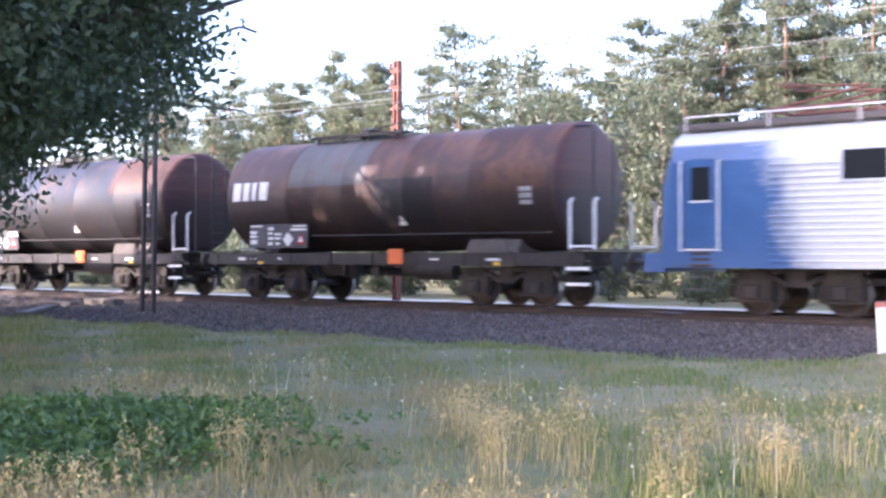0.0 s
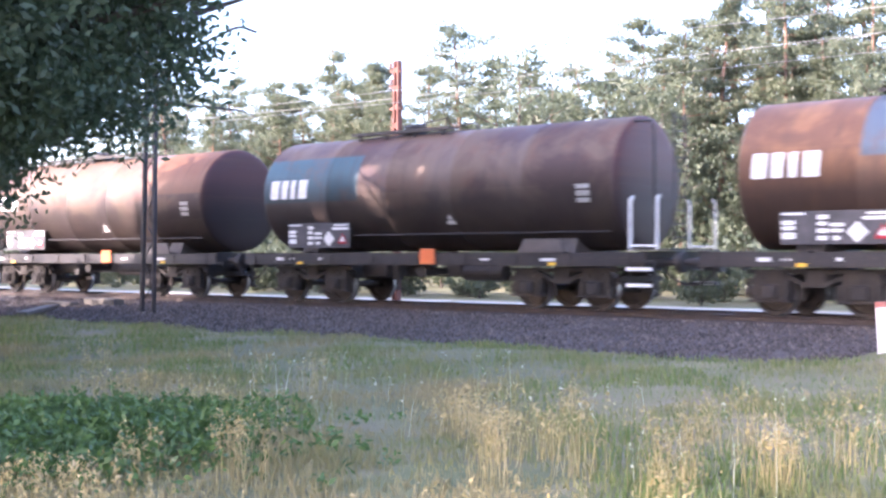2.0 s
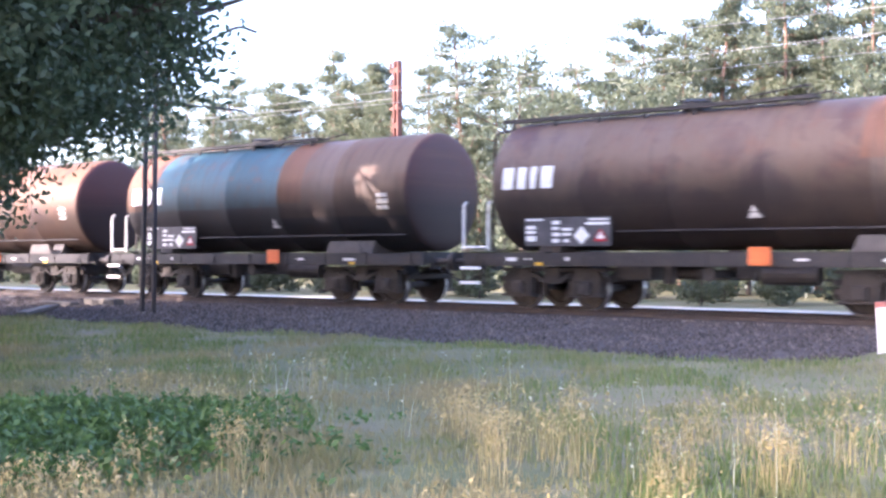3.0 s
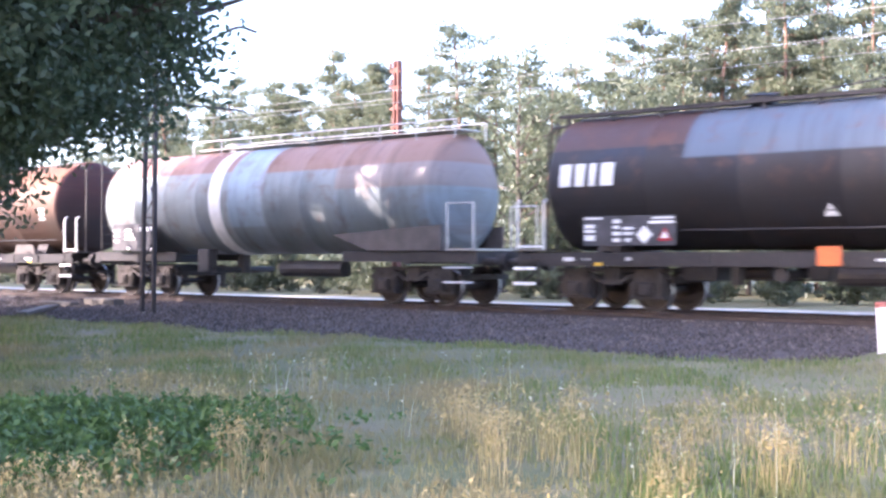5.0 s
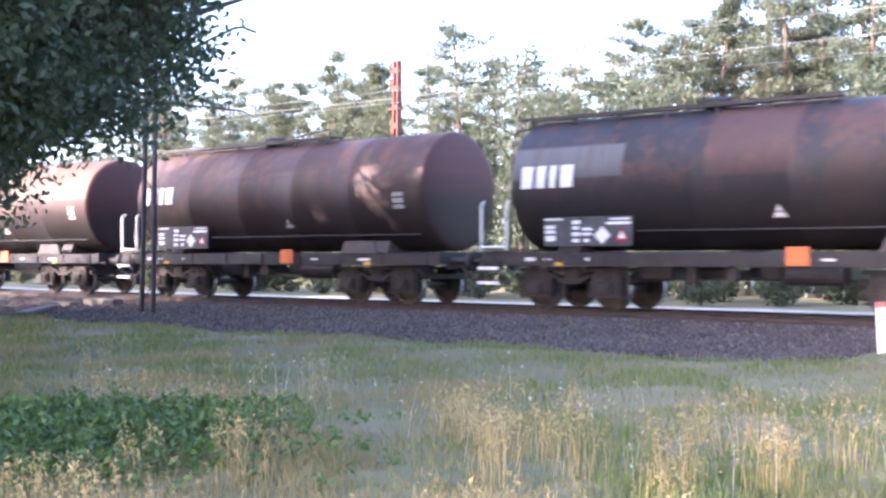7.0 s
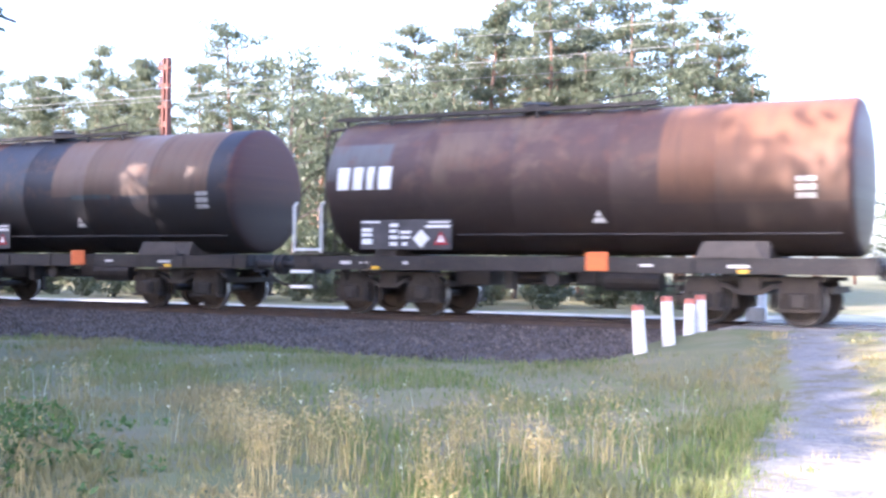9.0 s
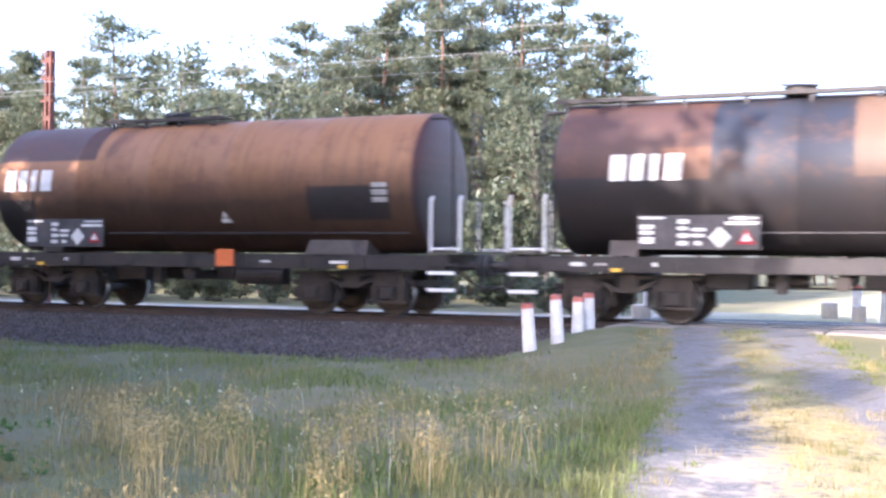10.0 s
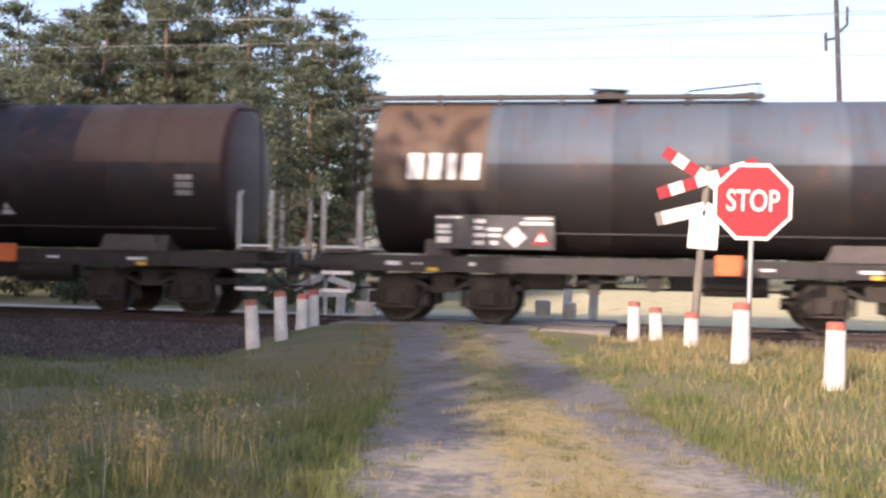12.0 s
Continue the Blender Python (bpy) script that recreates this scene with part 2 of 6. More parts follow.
def rod(bm, a, b, r, r2=None, seg=8, caps=True, mat=0):
    a, b = Vector(a), Vector(b)
    d = b - a
    m = Matrix.Translation((a + b) / 2) @ d.to_track_quat("Z", "Y").to_matrix().to_4x4()
    out = bmesh.ops.create_cone(bm, cap_ends=caps, segments=seg, radius1=r, radius2=r if r2 is None else r2, depth=d.length, matrix=m)
    for f in {f for v in out["verts"] for f in v.link_faces}:
        f.material_index = mat
    return bm


def prism(bm, outline, y0, y1, mat=0):
    """A side profile in x and z drawn out from y0 to y1."""
    n = len(outline)
    va = [bm.verts.new((x, y0, z)) for x, z in outline]
    vb = [bm.verts.new((x, y1, z)) for x, z in outline]
    fs = [bm.faces.new(va), bm.faces.new(vb[::-1])]
    for i in range(n):
        fs.append(bm.faces.new((va[i], vb[i], vb[(i + 1) % n], va[(i + 1) % n])))
    for f in fs:
        f.material_index = mat
    bmesh.ops.recalc_face_normals(bm, faces=fs)
    return bm


def lathe_x(bm, rings, seg=40, zc=0.0, yc=0.0):
    """Rings (x, radius) turned about the x axis."""
    loops = []
    for x, r in rings:
        if r < 1e-4:
            loops.append([bm.verts.new((x, yc, zc))])
        else:
            loops.append([bm.verts.new((x, yc + r * math.sin(2 * math.pi * k / seg), zc + r * math.cos(2 * math.pi * k / seg))) for k in range(seg)])
    fs = []
    for p, q in zip(loops, loops[1:]):
        for k in range(seg):
            j = (k + 1) % seg
            if len(p) == 1:
                fs.append(bm.faces.new((p[0], q[k], q[j])))
            elif len(q) == 1:
                fs.append(bm.faces.new((p[k], q[0], p[j])))
            else:
                fs.append(bm.faces.new((p[k], q[k], q[j], p[j])))
    bmesh.ops.recalc_face_normals(bm, faces=fs)
    return bm


def soup(name, verts, faces, material, smooth=False):
    me = bpy.data.meshes.new(name)
    me.from_pydata(verts, [], faces)
    me.materials.append(material)
    ob = new(name, me)
    return ob

# ================= ground, track, road =================
RAIL_Z, TRACK_Y, GAUGE = 0.38, 23.65, 1.5


def road_x(y):
    return np.interp(y, [3, 8, 14, 20, 27, 60], [0.3, -0.5, -1.85, -3.3, -4.1, -9.0])


def smooth(v, a, b):
    t = np.clip((v - a) / (b - a), 0, 1)
    return t * t * (3 - 2 * t)


def ground_z(x, y):
    x, y = np.asarray(x, float), np.asarray(y, float)
    off = np.abs(x - road_x(y))
    bank = 0.34 * (1 - smooth(off, 1.6, 4.6)) * smooth(y, 11.5, 21.0) * (1 - smooth(y, 28, 40))
    rough = 0.035 * np.sin(0.9 * x + 0.4 * y) * np.sin(0.7 * y - 0.3 * x) + 0.02 * np.sin(2.3 * x + 1.1) * np.sin(1.9 * y)
    near = 1 - smooth(np.hypot(x, y), 60, 120)
    far_bank = 0.17 * smooth(y, 24.4, 25.4)
    bed = -0.12 * smooth(y, 16, 18.5) * (1 - smooth(y, 24, 25.2)) * smooth(off, 3.0, 4.6)
    right = 0.2 * smooth(x, -1.5, 1.0) * smooth(y, 12, 16) * (1 - smooth(y, 20.6, 21.4)) * (1 - smooth(x, 40, 60))
    bank = np.maximum(bank, right + 0.2 * smooth(x, -1.5, 0.0) * smooth(y, 10.5, 14) * (1 - smooth(y, 21.0, 21.6)) * (1 - smooth(x, 2.2, 4.0)))
    bank = bank + 0.1 * smooth(y, 19.6, 20.8) * (1 - smooth(y, 21.0, 21.5)) * (1 - smooth(np.abs(x + 6.2), 0.5, 1.5))
    return bank + rough * near * (1 - 0.6 * smooth(y, 17, 20)) + far_bank * smooth(off, 3.0, 5.0) + bed


def make_ground():
    m, nt, b = nodes_of("grassy_ground", 0.95)
    v = tex_coord(nt, world_space=True)
    sep = nt.nodes.new("ShaderNodeSeparateXYZ")
    link(nt, v, sep.inputs[0])
    big, mid, fine = noise_tex(nt, v, 0.22, 4), noise_tex(nt, v, 1.4, 5), noise_tex(nt, v, 18, 4)
    c = ramp(nt, big, [(0.3, (0.11, 0.13, 0.045)), (0.5, (0.175, 0.165, 0.07)), (0.7, (0.26, 0.215, 0.11))])
    c = mixc(nt, calc(nt, "MULTIPLY", step(nt, mid, 0.5, 0.7), 0.5), c, (0.26, 0.21, 0.15))
    c = mixc(nt, calc(nt, "MULTIPLY", fine, 0.35), c, (0.07, 0.07, 0.035))
    sandy = calc(nt, "MULTIPLY", step(nt, sep.outputs["Y"], 24.6, 25.0), step(nt, sep.outputs["Y"], 37.0, 32.0))
    near_road = step(nt, sep.outputs["X"], -9.0, -5.0)
    verge = step(nt, sep.outputs["Y"], 30.6, 29.6)
    sandy = calc(nt, "MULTIPLY", sandy, calc(nt, "MAXIMUM", near_road, verge))
    sandy = calc(nt, "MULTIPLY", sandy, step(nt, mid, 0.25, 0.5))
    c = mixc(nt, sandy, c, (0.6, 0.52, 0.4))
    # ground beyond the track coloured pale straw to stand for sunshine on it
    lit_ground = calc(nt, "MULTIPLY", step(nt, sep.outputs["X"], -6.5, -3.5), calc(nt, "MULTIPLY", step(nt, sep.outputs["Y"], 25.6, 26.6), step(nt, sep.outputs["Y"], 80.0, 60.0)))
    c = mixc(nt, calc(nt, "MULTIPLY", lit_ground, step(nt, mid, 0.2, 0.45)), c, (0.62, 0.53, 0.28))
    link(nt, c, b.inputs["Base Color"])
    bump(nt, b, fine, 0.6, 0.04)
    xs = np.concatenate([np.linspace(-900, -62, 14), np.arange(-60, 40, 0.6), np.linspace(42, 900, 14)])
    ys = np.concatenate([np.linspace(-300, -22, 7), np.arange(-20, 45, 0.5), np.linspace(46, 1500, 14)])
    gx, gy = np.meshgrid(xs, ys)
    gz = ground_z(gx, gy)
    verts = np.stack([gx, gy, gz], -1).reshape(-1, 3)
    w = len(xs)
    faces = [(r * w + k, r * w + k + 1, (r + 1) * w + k + 1, (r + 1) * w + k) for r in range(len(ys) - 1) for k in range(w - 1)]
    ob = soup("ground", verts.tolist(), faces, m)
    ob.data.polygons.foreach_set("use_smooth", [True] * len(faces))
    tagged(ob, "dry summer meadow ground with patchy grass and bare sandy soil", "ground", kind="structure")


make_ground()


def make_road():
    m, nt, b = nodes_of("gravel_track", 0.95)
    v = tex_coord(nt, world_space=True)
    uv = nt.nodes.new("ShaderNodeUVMap")
    sep = nt.nodes.new("ShaderNodeSeparateXYZ")
    link(nt, uv.outputs[0], sep.inputs[0])
    mid, fine, grit = noise_tex(nt, v, 1.1, 5), noise_tex(nt, v, 9, 5), noise_tex(nt, v, 45, 3)
    wob = calc(nt, "ADD", calc(nt, "MULTIPLY", calc(nt, "SUBTRACT", mid, 0.5), 0.3), calc(nt, "MULTIPLY", calc(nt, "SUBTRACT", fine, 0.5), 0.22))
    across = calc(nt, "ADD", sep.outputs["X"], wob)
    rut = ramp(nt, across, [(0.0, (0, 0, 0)), (0.06, (0, 0, 0)), (0.14, (1, 1, 1)), (0.36, (1, 1, 1)), (0.44, (0, 0, 0)), (0.58, (0, 0, 0)), (0.66, (1, 1, 1)), (0.88, (1, 1, 1)), (0.96, (0, 0, 0))])
    big = noise_tex(nt, v, 0.22, 4)
    c = ramp(nt, big, [(0.3, (0.11, 0.13, 0.045)), (0.5, (0.175, 0.165, 0.07)), (0.7, (0.26, 0.215, 0.11))])
    c = mixc(nt, calc(nt, "MULTIPLY", step(nt, mid, 0.45, 0.65), 0.6), c, (0.24, 0.19, 0.12))
    gravel = mixc(nt, step(nt, grit, 0.35, 0.65), (0.1, 0.096, 0.094), (0.21, 0.2, 0.19))
    gravel = mixc(nt, calc(nt, "MULTIPLY", step(nt, fine, 0.5, 0.7), 0.5), gravel, (0.26, 0.24, 0.21))
    c = mixc(nt, rut, c, gravel)
    tuft = noise_tex(nt, v, 2.6, 4, 0.6)
    c = mixc(nt, calc(nt, "MULTIPLY", step(nt, tuft, 0.52, 0.62), 0.85), c, (0.12, 0.105, 0.055))
    sand = step(nt, calc(nt, "ADD", sep.outputs["Y"], calc(nt, "MULTIPLY", mid, 4.0)), 13.2, 11.2)
    sand = calc(nt, "MULTIPLY", sand, calc(nt, "MULTIPLY", step(nt, across, 0.1, 0.3), step(nt, across, 1.02, 0.85)))
    c = mixc(nt, calc(nt, "MULTIPLY", sand, step(nt, calc(nt, "ADD", calc(nt, "MULTIPLY", mid, 0.6), calc(nt, "MULTIPLY", fine, 0.4)), 0.42, 0.58)), c, (0.42, 0.36, 0.27))
    dry = calc(nt, "MULTIPLY", step(nt, sep.outputs["Y"], 15.0, 11.5), calc(nt, "MULTIPLY", step(nt, across, 0.3, 0.42), step(nt, across, 0.74, 0.62)))
    c = mixc(nt, calc(nt, "MULTIPLY", dry, step(nt, fine, 0.35, 0.55)), c, (0.4, 0.31, 0.14))
    link(nt, c, b.inputs["Base Color"])
    bump(nt, b, grit, 0.5, 0.02)
    ys = np.concatenate([np.arange(-25.0, 21.6, 0.3), [21.75]])
    us = np.linspace(0, 1, 13)
    bm = bmesh.new()
    uvl = bm.loops.layers.uv.new("UVMap")
    rows, width = [], 2.9
    for y in ys:
        half = width / 2 + 0.5 * max(0, min(1, (13 - y) / 4))
        row = []
        for u in us:
            x = float(road_x(y)) + (u - 0.5) * 2 * half
            dip = -0.02 * (math.exp(-((u - 0.28) / 0.09) ** 2) + math.exp(-((u - 0.74) / 0.09) ** 2))
            edge = 0.07 * min(1, min(u, 1 - u) * 8) - 0.075
            row.append((bm.verts.new((x, y, float(ground_z(x, y)) + 0.05 + edge + dip)), u, y))
        rows.append(row)
    for p, q in zip(rows, rows[1:]):
        for k in range(len(us) - 1):
            quad = (p[k], p[k + 1], q[k + 1], q[k])
            f = bm.faces.new([e[0] for e in quad])
            for lp, e in zip(f.loops, quad):
                lp[uvl].uv = (e[1], e[2])
    ob = part("road", bm, m, smooth=True)
    tagged(ob, "unpaved gravel track with two wheel ruts and a grassy middle", "road", kind="structure")


make_road()


def make_ballast():
    m, nt, b = nodes_of("ballast_gravel", 0.95)
    v = tex_coord(nt, world_space=True)
    vor = nt.nodes.new("ShaderNodeTexVoronoi")
    vor.inputs["Scale"].default_value = 16
    link(nt, v, vor.inputs["Vector"])
    mid = noise_tex(nt, v, 0.9, 5)
    c = mixc(nt, vor.outputs["Color"], (0.055, 0.044, 0.038), (0.115, 0.094, 0.08))
    c = mixc(nt, calc(nt, "MULTIPLY", step(nt, mid, 0.45, 0.7), 0.5), c, (0.09, 0.07, 0.065))
    link(nt, c, b.inputs["Base Color"])
    bump(nt, b, vor.outputs["Distance"], 1.0, 0.05)
    prof = [(16.9, -0.16), (17.6, -0.06), (19.2, 0.02), (21.2, 0.13), (21.9, 0.21), (24.9, 0.21), (25.5, 0.08), (26.2, -0.1)]
    verts, faces = [], []
    xs = [-400, -200, -100] + [-70 + 0.8 * k for k in range(120)] + [60, 120, 400]
    for i, x in enumerate(xs):
        for y, z in prof:
            verts.append((x, y + 0.12 * math.sin(x * 1.7) * (y < 19), z + 0.012 * math.sin(x * 3.1 + y * 2)))
    n = len(prof)
    for i in range(len(xs) - 1):
        for k in range(n - 1):
            faces.append((i * n + k, (i + 1) * n + k, (i + 1) * n + k + 1, i * n + k + 1))
    ob = soup("ballast_bed", verts, faces, m)
    tagged(ob, "dark brown-grey crushed stone ballast bed under the track", "ballast", kind="structure")
    rng = np.random.default_rng(4)
    base = np.array([(1, 0, 0), (-1, 0, 0), (0, 1, 0), (0, -1, 0), (0, 0, 1), (0, 0, -1)], float)
    tri = np.array([(0, 2, 4), (2, 1, 4), (1, 3, 4), (3, 0, 4), (2, 0, 5), (1, 2, 5), (3, 1, 5), (0, 3, 5)])
    N = 20000
    px, py = rng.uniform(-36, 5, N), 17.0 + 5.6 * rng.random(N)
    pz = np.interp(py, [p[0] for p in prof], [p[1] for p in prof])
    ok = (np.abs(px - road_x(py)) > 2.7) & (ground_z(px, py) < pz + 0.01)
    px, py, pz = px[ok], py[ok], pz[ok]
    size = rng.uniform(0.022, 0.05, (len(px), 1, 1)) * rng.uniform(0.6, 1.3, (len(px), 6, 1))
    vv = base[None] * size + np.stack([px, py, pz + 0.01], -1)[:, None]
    ff = tri[None] + 6 * np.arange(len(px))[:, None, None]
    m2, nt, b = nodes_of("ballast_stone", 0.9)
    geo = nt.nodes.new("ShaderNodeNewGeometry")
    link(nt, ramp(nt, geo.outputs["Random Per Island"], [(0, (0.04, 0.031, 0.027)), (0.6, (0.072, 0.058, 0.05)), (1, (0.15, 0.12, 0.1))]), b.inputs["Base Color"])
    st = soup("stones", vv.reshape(-1, 3).tolist(), ff.reshape(-1, 3).tolist(), m2)
    st.parent = ob
    tagged(st, kind="stuff")


make_ballast()


def make_track():
    prof = [(-0.07, -0.17), (0.07, -0.17), (0.07, -0.155), (0.012, -0.13), (0.012, -0.05), (0.036, -0.03), (0.036, -0.004), (0.028, 0.0), (-0.028, 0.0), (-0.036, -0.004), (-0.036, -0.03), (-0.012, -0.05), (-0.012, -0.13), (-0.07, -0.155)]
    for side in (-1, 1):
        yc = TRACK_Y + side * GAUGE / 2
        bm = bmesh.new()
        n = len(prof)
        a = [bm.verts.new((-420, yc + y, RAIL_Z + z)) for y, z in prof]
        c = [bm.verts.new((420, yc + y, RAIL_Z + z)) for y, z in prof]
        for i in range(n):
            f = bm.faces.new((a[i], c[i], c[(i + 1) % n], a[(i + 1) % n]))
            f.material_index = 1 if i in (6, 7, 8) else 0
        bmesh.ops.recalc_face_normals(bm, faces=bm.faces[:])
        tagged(part("rail", bm, [M["rail"], M["railhead"]]), "rusty steel rail with a polished head", "rail", "rails of the track", "structure")
    bm = bmesh.new()
    box(bm, -0.13, 0.13, TRACK_Y - 1.25, TRACK_Y + 1.25, 0.05, 0.215, 0.02)
    proto = part("sleeper", bm, M["sleeper"])
    tagged(proto, "grey concrete sleeper half sunk in ballast", "sleeper", "sleepers of the track", "structure")
    xs = [-42 + 0.6 * k for k in range(95)]
    xs = [x for x in xs if not -6.2 < x < -0.8]
    proto.matrix_basis = pose(xs[0], 0, 0)
    for x in xs[1:]:
        copy_thing(proto, pose(x, 0, 0))
    # level crossing of concrete slabs
    cross = tagged(new("level_crossing"), "pale concrete slab level crossing between the rails", "level crossing", kind="structure")
    for y0, y1 in ((21.55, 22.8), (23.02, 24.28), (24.5, 25.8)):
        for k in range(4):
            bm = bmesh.new()
            x0 = -6.0 + 1.3 * k
            box(bm, x0, x0 + 1.27, y0, y1, 0.2, RAIL_Z - 0.012, 0.02)
            part("slab", bm, M["concrete"], cross)


make_track()

# ================= tank wagons =================
TANK_R, TANK_Z = 1.5, 2.81
SPEED = 21.42
RUN = [(0.0, 0.0), (3.0, 0.0), (6.0, 0.0), (9.0, 0.0), (10.8, 0.0), (11.1, 0.06), (11.3, 0.5), (11.6, 0.52), (12.0, 0.52)]   # seconds, metres gained on the even pace


def wheelset(parent, x):
    bm = bmesh.new()
    for s in (-1, 1):
        yc = s * 0.75
        rings = [(-0.07, 0.0), (-0.07, 0.13), (-0.03, 0.14), (-0.02, 0.36), (-0.065, 0.38), (-0.065, 0.452), (0.045, 0.462), (0.05, 0.485), (0.075, 0.485), (0.075, 0.38), (0.03, 0.36), (0.03, 0.14), (0.07, 0.13), (0.07, 0.0)]
        loops, seg = [], 24
        for a, r in rings:
            a = yc - s * a
            loops.append([bm.verts.new((max(r, 0.001) * math.sin(2 * math.pi * k / seg), -a * -1, max(r, 0.001) * math.cos(2 * math.pi * k / seg))) for k in range(seg)])
        for p, q in zip(loops, loops[1:]):
            for k in range(seg):
                f = bm.faces.new((p[k], q[k], q[(k + 1) % seg], p[(k + 1) % seg]))
                if p is loops[5]:
                    f.material_index = 1
        # balance holes in the disc
        for k in range(2):
            a = math.pi * k
            rod(bm, (0.25 * math.cos(a), yc - 0.045, 0.25 * math.sin(a)), (0.25 * math.cos(a), yc + 0.045, 0.25 * math.sin(a)), 0.05, seg=6, mat=0)
    rod(bm, (0, -0.7, 0), (0, 0.7, 0), 0.08, seg=10)
    bmesh.ops.recalc_face_normals(bm, faces=bm.faces[:])
    ob = part("wheelset", bm, [M["wheel"], M["tread"]], parent, "dark steel wheelset with a bright tread", smooth=False)
    ob.location = (x, 0, 0.46)
    return ob


def bogie(parent, x):
    """Cast two-axle bogie: two side frames with axle boxes and springs, a bolster, brake beams."""
    bm = bmesh.new()
    for s in (-1, 1):
        y0, y1 = (s * 0.93, s * 1.06) if s > 0 else (-1.06, -0.93)
        for ax in (-0.9, 0.9):
            prism(bm, [(ax + dx, z) for dx, z in ((-0.36, 0.8), (-0.28, 0.87), (0.28, 0.87), (0.36, 0.8), (0.41, 0.52), (0.37, 0.32), (0.2, 0.27), (-0.2, 0.27), (-0.37, 0.32), (-0.41, 0.52))], y0, y1)
            box(bm, ax - 0.44, ax + 0.44, min(s * 0.9, s * 1.13), max(s * 0.9, s * 1.13), 0.27, 0.325, 0.01)
            box(bm, ax - 0.17, ax + 0.17, min(s * 1.03, s * 1.17), max(s * 1.03, s * 1.17), 0.33, 0.63, 0.03)
            rod(bm, (ax, s * 1.15, 0.47), (ax, s * 1.21, 0.47), 0.12, seg=12)
            for dx in (-0.29, 0.29):
                for k in range(4):
                    rod(bm, (ax + dx, s * 1.02, 0.34 + 0.08 * k), (ax + dx, s * 1.02, 0.385 + 0.08 * k), 0.1, seg=10)
                rod(bm, (ax + dx * 0.55, s * 1.04, 0.75), (ax + dx * 0.55, s * 1.09, 0.75), 0.05, seg=8)
        prism(bm, [(-0.6, 0.83), (-0.42, 0.78), (-0.22, 0.67), (0.22, 0.67), (0.42, 0.78), (0.6, 0.83), (0.6, 0.74), (0.42, 0.69), (0.22, 0.58), (-0.22, 0.58), (-0.42, 0.69), (-0.6, 0.74)], y0, y1)
        box(bm, -1.42, 1.42, min(s * 0.9, s * 1.0), max(s * 0.9, s * 1.0), 0.84, 0.92)
        rod(bm, (-1.5, s * 0.75, 0.46), (-1.36, s * 0.75, 0.46), 0.12, seg=8)
        for bx in (-0.36, 0.36):
            box(bm, bx - 0.05, bx + 0.05, s * 0.75 - 0.06, s * 0.75 + 0.06, 0.3, 0.62, 0.01)
    box(bm, -0.22, 0.22, -1.05, 1.05, 0.6, 0.95, 0.03)
    for bx in (-1.42, 1.42):
        box(bm, bx - 0.05, bx + 0.05, -0.95, 0.95, 0.62, 0.74)
    ob = part("bogie", bm, M["bogie"], parent, "rusty grey-brown two-axle bogie frame")
    ob.location = (x, 0, 0)
    wheelset(ob, -0.9)
    wheelset(ob, 0.9)
    return ob


def curved_patch(bm, x0, x1, z0, z1, lift=0.006, nx=1, nz=4, slant=0.0, mat=0):
    """A thin plate that follows the tank's near side between two heights, in local space."""
    grid = []
    for i in range(nz + 1):
        z = z0 + (z1 - z0) * i / nz
        a = math.asin(max(-1, min(1, (z - TANK_Z) / TANK_R)))
        r = TANK_R + lift
        grid.append([bm.verts.new((x0 + (x1 - x0) * k / nx + slant * (z - z0), -r * math.cos(a), TANK_Z + r * math.sin(a))) for k in range(nx + 1)])
    for p, q in zip(grid, grid[1:]):
        for k in range(nx):
            f = bm.faces.new((p[k], p[k + 1], q[k + 1], q[k]))
            f.material_index = mat


